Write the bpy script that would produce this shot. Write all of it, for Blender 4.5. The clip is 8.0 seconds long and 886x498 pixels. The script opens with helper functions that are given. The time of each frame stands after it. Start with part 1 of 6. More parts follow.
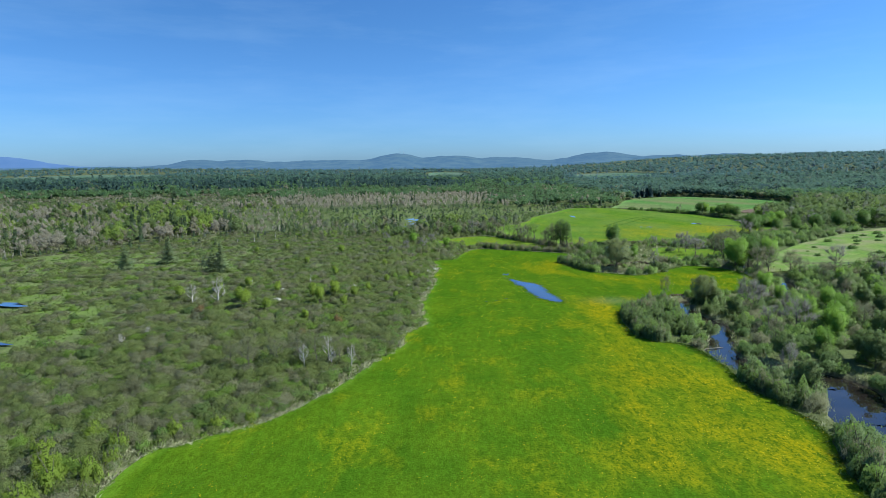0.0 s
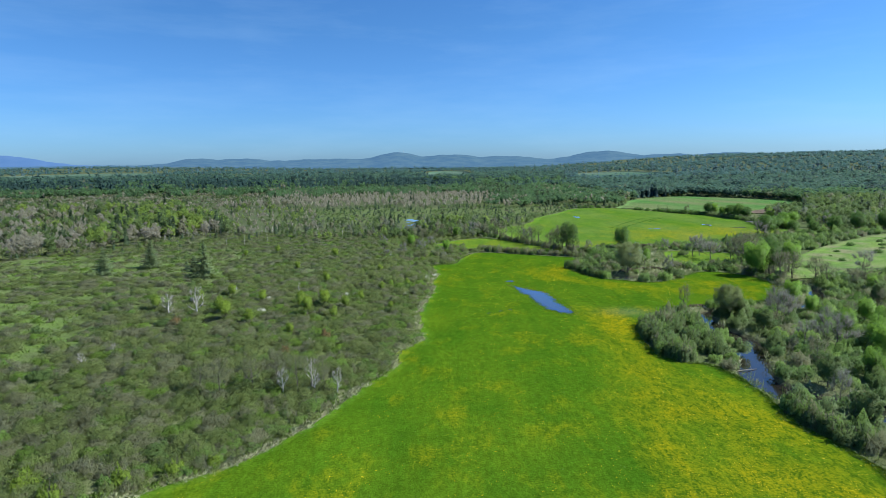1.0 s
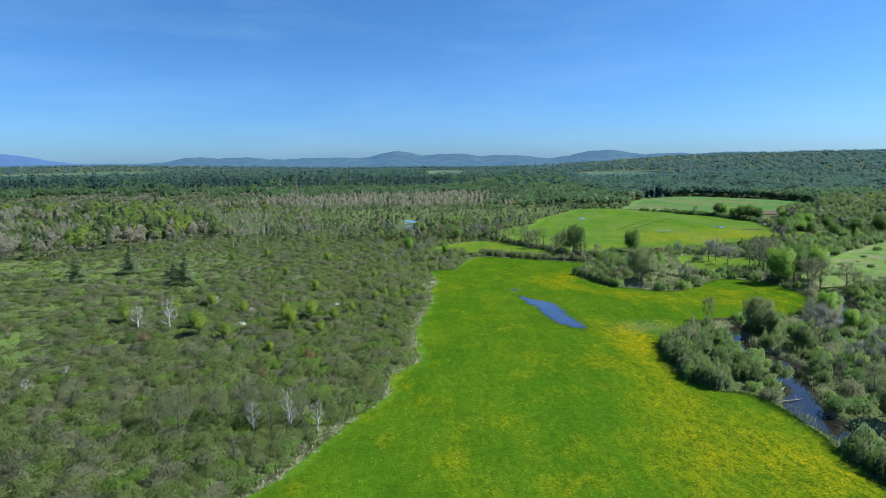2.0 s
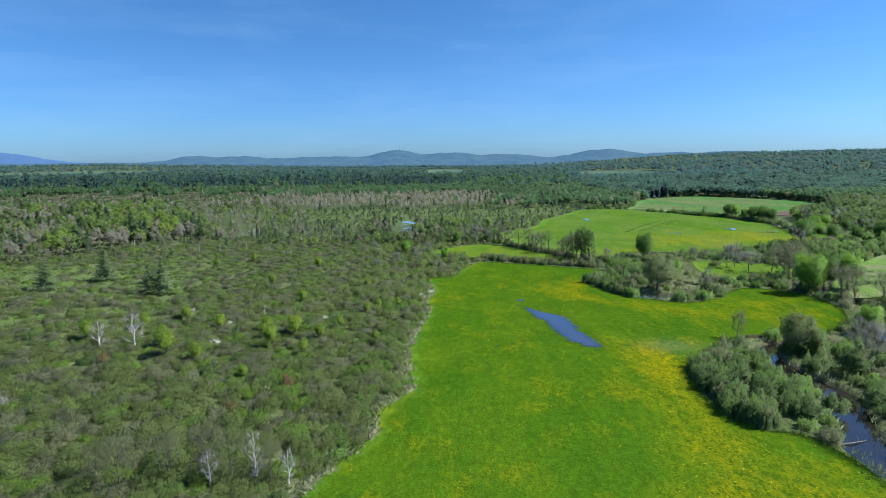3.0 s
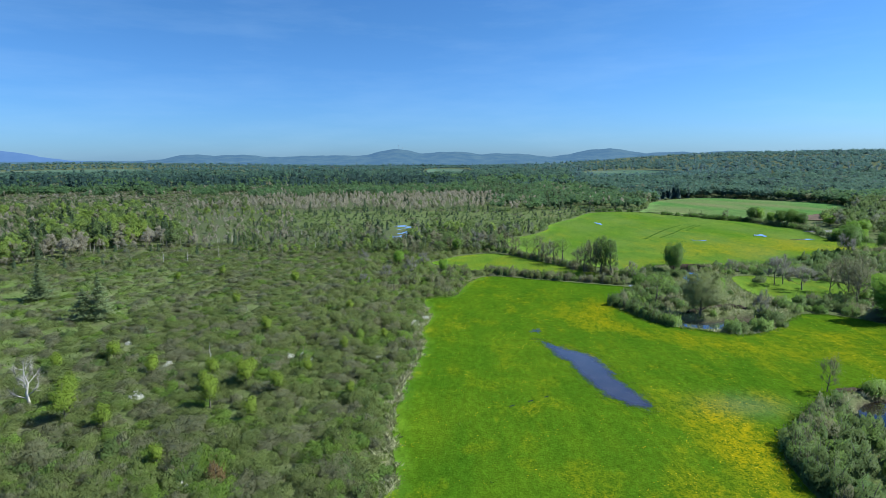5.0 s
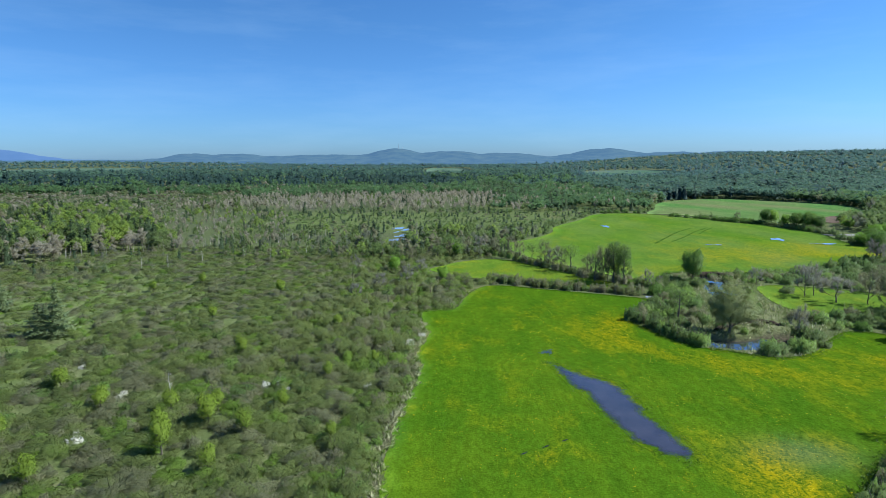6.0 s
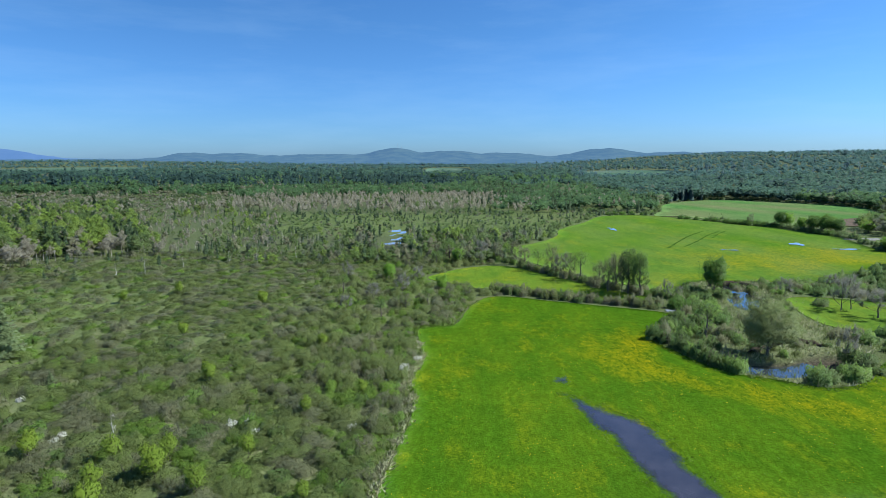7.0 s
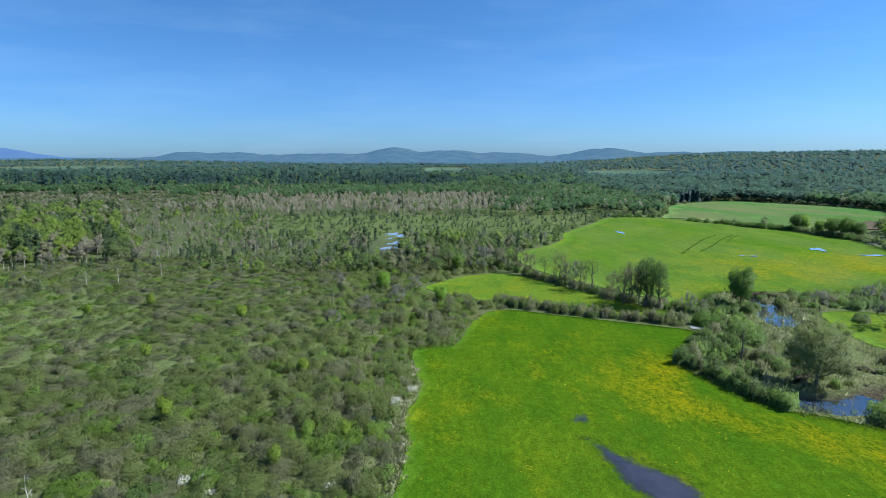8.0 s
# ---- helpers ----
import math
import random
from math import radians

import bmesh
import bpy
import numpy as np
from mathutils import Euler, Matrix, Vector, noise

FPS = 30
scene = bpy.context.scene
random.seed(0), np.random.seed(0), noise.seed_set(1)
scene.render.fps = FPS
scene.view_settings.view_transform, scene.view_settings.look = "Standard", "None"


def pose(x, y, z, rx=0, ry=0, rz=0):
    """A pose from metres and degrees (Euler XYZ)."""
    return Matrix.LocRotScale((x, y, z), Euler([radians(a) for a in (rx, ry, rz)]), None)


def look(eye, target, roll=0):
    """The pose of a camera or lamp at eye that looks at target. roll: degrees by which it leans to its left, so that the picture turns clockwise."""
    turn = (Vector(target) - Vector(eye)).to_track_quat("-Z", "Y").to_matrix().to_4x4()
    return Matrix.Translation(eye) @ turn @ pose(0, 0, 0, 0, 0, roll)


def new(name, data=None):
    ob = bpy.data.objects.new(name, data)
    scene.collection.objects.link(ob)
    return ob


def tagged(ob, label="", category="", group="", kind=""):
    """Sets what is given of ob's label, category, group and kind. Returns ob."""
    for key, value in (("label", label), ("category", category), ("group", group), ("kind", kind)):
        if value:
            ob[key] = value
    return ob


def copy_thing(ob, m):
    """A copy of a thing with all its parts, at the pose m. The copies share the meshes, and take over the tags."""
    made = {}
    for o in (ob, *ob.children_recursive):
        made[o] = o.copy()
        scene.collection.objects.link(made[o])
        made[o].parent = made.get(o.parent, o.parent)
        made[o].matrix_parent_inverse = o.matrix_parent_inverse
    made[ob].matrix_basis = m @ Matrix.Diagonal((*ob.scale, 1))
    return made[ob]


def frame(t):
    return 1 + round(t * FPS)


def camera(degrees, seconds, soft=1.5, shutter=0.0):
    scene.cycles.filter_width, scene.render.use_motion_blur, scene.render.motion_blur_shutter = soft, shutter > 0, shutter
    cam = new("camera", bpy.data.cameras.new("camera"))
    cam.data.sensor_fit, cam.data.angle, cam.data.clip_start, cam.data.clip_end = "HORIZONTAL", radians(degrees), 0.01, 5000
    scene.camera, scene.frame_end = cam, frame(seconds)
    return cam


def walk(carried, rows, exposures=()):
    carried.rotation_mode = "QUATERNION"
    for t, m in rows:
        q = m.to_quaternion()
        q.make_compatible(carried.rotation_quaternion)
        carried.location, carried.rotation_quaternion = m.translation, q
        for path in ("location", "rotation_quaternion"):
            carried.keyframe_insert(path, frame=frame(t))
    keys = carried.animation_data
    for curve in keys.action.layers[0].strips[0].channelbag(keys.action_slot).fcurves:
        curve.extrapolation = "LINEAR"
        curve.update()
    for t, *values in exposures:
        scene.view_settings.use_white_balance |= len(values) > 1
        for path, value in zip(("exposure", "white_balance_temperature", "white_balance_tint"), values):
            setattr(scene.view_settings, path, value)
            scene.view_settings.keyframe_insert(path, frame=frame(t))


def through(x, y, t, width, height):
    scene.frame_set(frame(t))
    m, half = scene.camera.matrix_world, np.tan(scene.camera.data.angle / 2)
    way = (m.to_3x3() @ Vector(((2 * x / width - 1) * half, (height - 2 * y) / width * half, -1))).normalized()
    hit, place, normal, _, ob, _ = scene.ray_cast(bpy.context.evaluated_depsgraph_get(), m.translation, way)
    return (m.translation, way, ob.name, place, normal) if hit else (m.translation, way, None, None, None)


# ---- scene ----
cam = camera(77.9, 8.0, soft=0.5)
METRES, EYE, TILT, LEAN, TURN = 123.5, 42.5, 0.0, 0.0, 0.0
ROWS = [
    (0.0, 0.0, 0.0, 0.0, -0.12, -8.97, 0.75),
    (0.5, 0.0013, 0.0574, -0.0007, -0.11, -9.02, 0.75),
    (1.0, 0.0025, 0.1167, -0.0014, -0.1, -9.08, 0.72),
    (1.5, 0.0038, 0.1775, -0.0022, -0.09, -9.12, 0.69),
    (3.0, 0.0076, 0.3645, -0.0045, -0.1, -9.28, 0.6),
    (3.5, 0.0088, 0.4278, -0.0056, -0.1, -9.29, 0.56),
    (4.0, 0.01, 0.4915, -0.0067, -0.1, -9.31, 0.52),
    (4.5, 0.0109, 0.5554, -0.0078, -0.12, -9.33, 0.49),
    (6.0, 0.0131, 0.7462, -0.0108, -0.17, -9.41, 0.33),
    (6.5, 0.0139, 0.8096, -0.0119, -0.19, -9.43, 0.28),
    (7.0, 0.0145, 0.8732, -0.0128, -0.21, -9.44, 0.22),
    (7.5, 0.0154, 0.9365, -0.0137, -0.23, -9.45, 0.17),
    (8.0, 0.0159, 0.9998, -0.0141, -0.26, -9.48, 0.12),
]
walk(cam, [(t, pose(0, 0, EYE, TILT, LEAN, TURN) @ pose(METRES * x, METRES * y, METRES * z, 90 + pitch, roll, yaw)) for t, x, y, z, yaw, pitch, roll in ROWS])

# ---- world and sun ----
SUN_TO = Vector((0.96, 0.10, 0.98)).normalized()
world = bpy.data.worlds.new("sky")
scene.world = world
world.use_nodes = True
wn = world.node_tree
sky = wn.nodes.new("ShaderNodeTexSky")
sky.sky_type, sky.sun_disc = "NISHITA", False
sky.sun_elevation = math.asin(SUN_TO.z)
sky.sun_rotation = math.atan2(SUN_TO.x, SUN_TO.y)
sky.altitude, sky.air_density, sky.dust_density, sky.ozone_density = 300, 1.0, 0.65, 5.0
way = wn.nodes.new("ShaderNodeTexCoord")
parted = wn.nodes.new("ShaderNodeSeparateXYZ")
wn.links.new(way.outputs["Generated"], parted.inputs[0])
rise = wn.nodes.new("ShaderNodeValToRGB")
wn.links.new(parted.outputs["Z"], rise.inputs["Fac"])
rise.color_ramp.elements[0].position, rise.color_ramp.elements[0].color = 0.0, (0.60, 1.03, 1.70, 1)
rise.color_ramp.elements[1].position, rise.color_ramp.elements[1].color = 0.22, (0.56, 1.04, 1.49, 1)
tint = wn.nodes.new("ShaderNodeMix")
tint.data_type, tint.blend_type = "RGBA", "MULTIPLY"
tint.inputs[0].default_value = 1.0
wn.links.new(rise.outputs["Color"], tint.inputs[7])
wn.links.new(sky.outputs["Color"], tint.inputs[6])
drawn = wn.nodes.new("ShaderNodeMapping")
drawn.inputs["Scale"].default_value, drawn.inputs["Rotation"].default_value = (1.6, 1.0, 9.0), (0, radians(5), 0)
wn.links.new(way.outputs["Generated"], drawn.inputs["Vector"])
wisps = wn.nodes.new("ShaderNodeTexNoise")
wisps.inputs["Scale"].default_value, wisps.inputs["Detail"].default_value, wisps.inputs["Roughness"].default_value = 2.2, 6, 0.6
wn.links.new(drawn.outputs[0], wisps.inputs["Vector"])
veil = wn.nodes.new("ShaderNodeMapRange")
veil.inputs["From Min"].default_value, veil.inputs["From Max"].default_value, veil.inputs["To Max"].default_value = 0.45, 0.80, 0.11
wn.links.new(wisps.outputs["Fac"], veil.inputs["Value"])
cirrus = wn.nodes.new("ShaderNodeMix")
cirrus.data_type = "RGBA"
cirrus.inputs[7].default_value = (6.2, 9.2, 12.5, 1)
wn.links.new(veil.outputs["Result"], cirrus.inputs[0])
wn.links.new(tint.outputs[2], cirrus.inputs[6])
wn.links.new(cirrus.outputs[2], wn.nodes["Background"].inputs["Color"])
wn.nodes["Background"].inputs["Strength"].default_value = 0.058
sun = new("sun", bpy.data.lights.new("sun", "SUN"))
sun.data.energy, sun.data.angle, sun.data.color = 4.15, radians(0.6), (0.93, 0.945, 0.89)
sun.matrix_world = look(SUN_TO * 300, (0, 0, 0))
scene.view_settings.exposure = 0.75


# ---- materials ----
class Nodes:
    """A material with short calls for its nodes."""

    def __init__(self, name):
        self.mat = bpy.data.materials.new(name)
        self.mat.use_nodes = True
        self.tree = self.mat.node_tree
        self.tree.nodes.clear()
        self.out = self.tree.nodes.new("ShaderNodeOutputMaterial")
        self.where = self.add("ShaderNodeNewGeometry").outputs["Position"]

    def add(self, kind, links=None, **values):
        node = self.tree.nodes.new(kind)
        if "data_type" in values:
            node.data_type, node.blend_type = values["data_type"], values["blend_type"]
        if "operation" in values:
            node.operation, node.use_clamp = values["operation"], values["use_clamp"]
        if "attribute_name" in values:
            node.attribute_name = values["attribute_name"]
        for key, value in (links or {}).items():
            if isinstance(value, bpy.types.NodeSocket):
                self.tree.links.new(value, node.inputs[key])
            else:
                node.inputs[key].default_value = value
        return node

    def noise(self, scale, detail=3.0, rough=0.55, stretch=(1, 1, 1)):
        m = self.add("ShaderNodeMapping", {"Vector": self.where, "Scale": stretch})
        return self.add("ShaderNodeTexNoise", {"Vector": m.outputs[0], "Scale": scale, "Detail": detail, "Roughness": rough}).outputs["Fac"]

    def ramp(self, fac, *stops):
        node = self.add("ShaderNodeValToRGB", {"Fac": fac})
        while len(node.color_ramp.elements) < len(stops):
            node.color_ramp.elements.new(0.5)
        for e, (at, c) in zip(node.color_ramp.elements, stops):
            e.position = at
            e.color = (*c, 1) if isinstance(c, tuple) else (c, c, c, 1)
        return node.outputs["Color"]

    def mix(self, fac, a, b, how="MIX"):
        def col(v):
            return (*v, 1) if isinstance(v, tuple) else v
        node = self.add("ShaderNodeMix", data_type="RGBA", blend_type=how)
        for i, v in ((0, fac), (6, col(a)), (7, col(b))):
            if isinstance(v, bpy.types.NodeSocket):
                self.tree.links.new(v, node.inputs[i])
            else:
                node.inputs[i].default_value = v
        return node.outputs[2]

    def math(self, how, a, b=0.0, clamp=False):
        node = self.add("ShaderNodeMath", operation=how, use_clamp=clamp)
        for i, v in ((0, a), (1, b)):
            if isinstance(v, bpy.types.NodeSocket):
                self.tree.links.new(v, node.inputs[i])
            else:
                node.inputs[i].default_value = v
        return node.outputs[0]

    def attr(self, name):
        return self.add("ShaderNodeAttribute", attribute_name=name).outputs["Fac"]

    def bump(self, height, strength, distance):
        return self.add("ShaderNodeBump", {"Height": height, "Strength": strength, "Distance": distance}).outputs["Normal"]

    def surface(self, color, rough=0.8, normal=None, gloss=0.3, metal=0.0):
        links = {"Base Color": color, "Roughness": rough, "Specular IOR Level": gloss, "Metallic": metal}
        if normal:
            links["Normal"] = normal
        return self.add("ShaderNodeBsdfPrincipled", links).outputs[0]

    def end(self, shader):
        self.tree.links.new(shader, self.out.inputs["Surface"])
        return self.mat


def leaf_material(name, dark, light, other, through=0.18, gloss=0.12, gaps=0.44, grain=4.5, upright=0.6, clumps=0.0):
    """Foliage: each leaf its own shade, each plant its own hue, light passing through; clumps: boughs in a crown, per metre."""
    n = Nodes(name)
    island = n.add("ShaderNodeNewGeometry").outputs["Random Per Island"]
    plant = n.math("FRACT", n.math("ADD", n.attr("tint"), n.add("ShaderNodeObjectInfo").outputs["Random"]))
    color = n.mix(n.ramp(plant, (0.0, 0.0), (1.0, 1.0)), dark, light)
    color = n.mix(n.ramp(n.noise(0.05, 2), (0.4, 0.0), (0.7, 0.6)), color, other)
    color = n.mix(1.0, color, n.ramp(island, (0.0, 0.86), (1.0, 1.16)), "MULTIPLY")
    leaves = n.noise(2.6, 5, 0.8)
    color = n.mix(1.0, color, n.ramp(leaves, (0.32, 0.86), (0.68, 1.14)), "MULTIPLY")
    relief = n.bump(leaves, 0.25, 0.15)
    if clumps:
        boughs = n.noise(clumps, 3, 0.65)
        color = n.mix(1.0, color, n.ramp(boughs, (0.34, 0.80), (0.66, 1.20)), "MULTIPLY")
        relief = n.bump(boughs, 0.45, 1.2)
    lit = n.surface(color, 0.55, relief, max(gloss, 0.12))
    glow = n.add("ShaderNodeBsdfTranslucent", {"Color": color}).outputs[0]
    leaf = n.add("ShaderNodeMixShader", {0: through, 1: lit, 2: glow}).outputs[0]
    if not gaps:
        return n.end(leaf)
    solid = n.ramp(n.noise(grain, 3, 0.65, (1, 1, upright)), (gaps - 0.02, 0.0), (gaps + 0.02, 1.0))
    clear = n.add("ShaderNodeBsdfTransparent").outputs[0]
    return n.end(n.add("ShaderNodeMixShader", {0: solid, 1: clear, 2: leaf}).outputs[0])


def bark_material(name, dark, light):
    n = Nodes(name)
    grain = n.noise(3.0, 5, 0.7, (1, 1, 0.25))
    color = n.mix(n.ramp(grain, (0.35, 0.0), (0.65, 1.0)), dark, light)
    return n.end(n.surface(color, 0.9, n.bump(grain, 0.6, 0.05), 0.15))


def meadow_material(name, low, high, flower, pale):
    """Mown grass: broad soft patches, faint lanes, fine blades; dandelions where bloom is high, worn where thin is high."""
    n = Nodes(name)
    broad, middle = n.noise(0.030, 4), n.noise(0.12, 5, 0.6, (1, 0.45, 1))
    lane, fine, grain = n.noise(0.35, 3, 0.6, (1, 0.06, 1)), n.noise(0.9, 5, 0.75, (1, 0.6, 1)), n.noise(3.4, 3, 0.7)
    color = n.mix(n.ramp(broad, (0.35, 0.0), (0.65, 1.0)), low, high)
    deep = (low[0] * 0.62, low[1] * 0.80, low[2] * 0.9)
    color = n.mix(n.ramp(middle, (0.42, 0.0), (0.68, 0.7)), color, deep)
    color = n.mix(n.ramp(lane, (0.50, 0.0), (0.70, 0.38)), color, deep)
    color = n.mix(n.attr("thin"), color, pale)
    color = n.mix(1.0, color, n.ramp(fine, (0.30, 0.76), (0.70, 1.24)), "MULTIPLY")
    color = n.mix(1.0, color, n.ramp(grain, (0.3, 0.68), (0.7, 1.32)), "MULTIPLY")
    dots = n.ramp(n.math("MULTIPLY", n.math("ADD", grain, fine), 0.5), (0.43, 0.0), (0.58, 1.0))
    patch = n.math("ADD", n.attr("bloom"), n.math("MULTIPLY", n.math("SUBTRACT", n.noise(0.17, 5, 0.65, (1, 0.45, 1)), 0.5), 1.7), True)
    patch = n.ramp(patch, (0.14, 0.0), (0.95, 1.0))
    color = n.mix(n.math("MULTIPLY", dots, n.math("MULTIPLY", patch, 0.57)), color, flower)
    return n.end(n.surface(color, 0.85, n.bump(n.math("ADD", n.math("ADD", fine, middle), grain), 0.45, 0.2), 0.0))


def ground_material():
    """Rough ground: leaf litter, dead sedge and wet green growth."""
    n = Nodes("rough_ground")
    big, mid, fine = n.noise(0.03, 5), n.noise(0.22, 5, 0.65), n.noise(1.8, 4, 0.7)
    color = n.mix(n.ramp(mid, (0.35, 0.0), (0.62, 1.0)), (0.092, 0.108, 0.046), (0.106, 0.146, 0.048))
    color = n.mix(n.ramp(big, (0.58, 0.0), (0.72, 0.6)), color, (0.19, 0.165, 0.085))
    green = n.mix(n.ramp(mid, (0.3, 0.0), (0.7, 1.0)), (0.100, 0.135, 0.050), (0.135, 0.180, 0.062))
    green = n.mix(n.ramp(n.noise(0.09, 4, 0.6, (0.6, 1.2, 1)), (0.42, 0.0), (0.54, 0.9)), green, (0.128, 0.202, 0.044))
    color = n.mix(n.math("MULTIPLY", n.attr("sedge"), n.ramp(mid, (0.25, 0.25), (0.55, 1.0))), color, green)
    straw = n.mix(n.ramp(fine, (0.3, 0.0), (0.7, 1.0)), (0.15, 0.155, 0.075), (0.28, 0.275, 0.165))
    color = n.mix(n.math("MULTIPLY", n.attr("straw"), n.ramp(mid, (0.4, 0.0), (0.6, 1.0))), color, straw)
    mud = n.mix(n.ramp(fine, (0.35, 0.0), (0.65, 1.0)), (0.035, 0.028, 0.02), (0.10, 0.085, 0.06))
    color = n.mix(n.attr("bank"), color, mud)
    color = n.mix(n.math("MULTIPLY", n.attr("wood"), 0.8), color, (0.085, 0.105, 0.050))
    color = n.mix(1.0, color, n.ramp(fine, (0.3, 0.65), (0.7, 1.3)), "MULTIPLY")
    return n.end(n.surface(color, 0.95, n.bump(fine, 0.8, 0.3), 0.1))


def water(n, bed, rough, wavy, gain):
    """Still water: a bed under a mirror of the sky that strengthens towards low angles, boosted by gain."""
    ripple = n.bump(n.noise(0.9, 3, 0.6), wavy, 0.1)
    color = n.mix(n.ramp(n.noise(0.25, 4), (0.35, 0.0), (0.65, 1.0)), bed, (bed[0] * 0.6, bed[1] * 0.6, bed[2] * 0.6))
    under = n.add("ShaderNodeBsdfDiffuse", {"Color": color}).outputs[0]
    mirror = n.add("ShaderNodeBsdfGlossy", {"Color": (1, 1, 1, 1), "Roughness": rough, "Normal": ripple}).outputs[0]
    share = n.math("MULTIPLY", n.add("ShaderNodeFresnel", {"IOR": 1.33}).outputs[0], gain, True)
    return n.add("ShaderNodeMixShader", {0: share, 1: under, 2: mirror}).outputs[0]


def water_material(name, bed, rough, wavy, gain=1.6):
    n = Nodes(name)
    return n.end(water(n, bed, rough, wavy, gain))


def flood_material():
    """Shallow rain water on grass: open in the middle, broken by blades towards the edge."""
    n = Nodes("flood_water")
    edge = n.math("ADD", n.math("MULTIPLY", n.attr("deep"), 0.55), n.math("ADD", n.math("MULTIPLY", n.noise(0.38, 4, 0.6), 0.6), n.math("MULTIPLY", n.noise(3.0, 3, 0.7), 0.35)))
    wet = n.ramp(edge, (0.58, 0.0), (0.86, 1.0))
    clear = n.add("ShaderNodeBsdfTransparent").outputs[0]
    return n.end(n.add("ShaderNodeMixShader", {0: wet, 1: clear, 2: water(n, (0.050, 0.046, 0.055), 0.03, 0.01, 2.3)}).outputs[0])


def hill_material(name, color, second, haze_color, glow):
    """Wooded hills in the far distance, with blue haze added as an even glow."""
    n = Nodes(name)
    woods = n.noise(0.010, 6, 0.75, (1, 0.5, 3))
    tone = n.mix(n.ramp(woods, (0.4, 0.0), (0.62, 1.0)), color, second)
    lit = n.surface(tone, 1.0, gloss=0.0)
    # distance haze, put in as emitted colour
    far = n.add("ShaderNodeEmission", {"Color": (*haze_color, 1), "Strength": glow}).outputs[0]
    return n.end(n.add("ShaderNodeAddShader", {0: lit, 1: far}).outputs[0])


M_GROUND = ground_material()
M_MEADOW = meadow_material("meadow_grass", (0.056, 0.126, 0.007), (0.080, 0.145, 0.008), (0.47, 0.325, 0.004), (0.085, 0.14, 0.05))
M_FIELD = meadow_material("field_grass", (0.076, 0.165, 0.014), (0.108, 0.196, 0.018), (0.40, 0.29, 0.006), (0.13, 0.18, 0.055))
M_PALE = meadow_material("pale_grass", (0.080, 0.178, 0.046), (0.108, 0.212, 0.060), (0.4, 0.3, 0.03), (0.17, 0.17, 0.085))
M_STREAM = water_material("stream_water", (0.026, 0.022, 0.018), 0.03, 0.02, 1.6)
M_PASTURE = meadow_material("pasture_grass", (0.140, 0.240, 0.054), (0.180, 0.280, 0.064), (0.4, 0.3, 0.03), (0.24, 0.235, 0.13))
M_STRIP = meadow_material("strip_grass", (0.095, 0.175, 0.016), (0.122, 0.200, 0.022), (0.42, 0.31, 0.006), (0.17, 0.20, 0.06))
# grass of the far clearings, with haze blue mixed into its green
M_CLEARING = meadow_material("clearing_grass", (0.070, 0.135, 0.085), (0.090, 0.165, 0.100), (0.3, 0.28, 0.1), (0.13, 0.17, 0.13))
# pool and puddle beds lean blue for the sky; gain lifts the mirror
M_POOL = water_material("clear_pool_water", (0.04, 0.05, 0.06), 0.02, 0.006, 2.2)
# pale bed stands in for the bright low sky that far puddles reflect
M_SILTSKY = water_material("silt_sky_water", (0.42, 0.45, 0.47), 0.02, 0.004)
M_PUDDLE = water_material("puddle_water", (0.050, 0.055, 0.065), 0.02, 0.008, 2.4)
M_FLOOD = flood_material()
M_ALDER = leaf_material("alder_foliage", (0.152, 0.208, 0.066), (0.188, 0.250, 0.078), (0.174, 0.204, 0.086), 0.50, 0.0, 0.505, 8.0, 0.4)
M_TWIG = leaf_material("bare_twigs", (0.190, 0.206, 0.114), (0.228, 0.242, 0.140), (0.188, 0.220, 0.108), 0.50, 0.0, 0.51, 8.5, 0.3)
M_BARE = leaf_material("blue_grey_twigs", (0.205, 0.212, 0.182), (0.255, 0.262, 0.226), (0.205, 0.218, 0.178), 0.40, 0.0, 0.42, 6.0, 0.3)
M_BANK = leaf_material("bank_alder_foliage", (0.094, 0.172, 0.050), (0.128, 0.224, 0.064), (0.115, 0.17, 0.065), 0.50, gaps=0.48)
M_GREYTWIG = leaf_material("grey_tree_twigs", (0.166, 0.188, 0.138), (0.208, 0.234, 0.170), (0.158, 0.196, 0.128), 0.58, 0.0, 0.52, 5.0, 0.3)
M_SCRUBGREEN = leaf_material("young_shrub_foliage", (0.140, 0.238, 0.044), (0.178, 0.292, 0.050), (0.152, 0.232, 0.058), 0.50, 0.0, 0.49, 8.0, 0.5)
M_GREEN = leaf_material("fresh_green_foliage", (0.135, 0.238, 0.056), (0.200, 0.325, 0.072), (0.155, 0.245, 0.068), 0.50, gaps=0.48)
M_WOOD = leaf_material("woodland_foliage", (0.104, 0.172, 0.060), (0.160, 0.244, 0.072), (0.140, 0.178, 0.080), 0.50, 0.0, 0.475, 3.0, 0.7, 0.8)
M_FRESH = leaf_material("young_maple_foliage", (0.138, 0.276, 0.038), (0.205, 0.370, 0.050), (0.16, 0.295, 0.044), 0.50, gaps=0.47)
M_LIME = leaf_material("lime_green_foliage", (0.176, 0.268, 0.040), (0.222, 0.324, 0.046), (0.192, 0.280, 0.050), 0.50, gaps=0.49)
M_WILLOW = leaf_material("willow_foliage", (0.104, 0.168, 0.054), (0.150, 0.228, 0.068), (0.122, 0.182, 0.060), 0.50, gaps=0.48)
M_OLIVE = leaf_material("olive_budding_foliage", (0.160, 0.206, 0.080), (0.206, 0.258, 0.098), (0.168, 0.220, 0.082), 0.50, 0.0, 0.51, 6.0, 0.4)
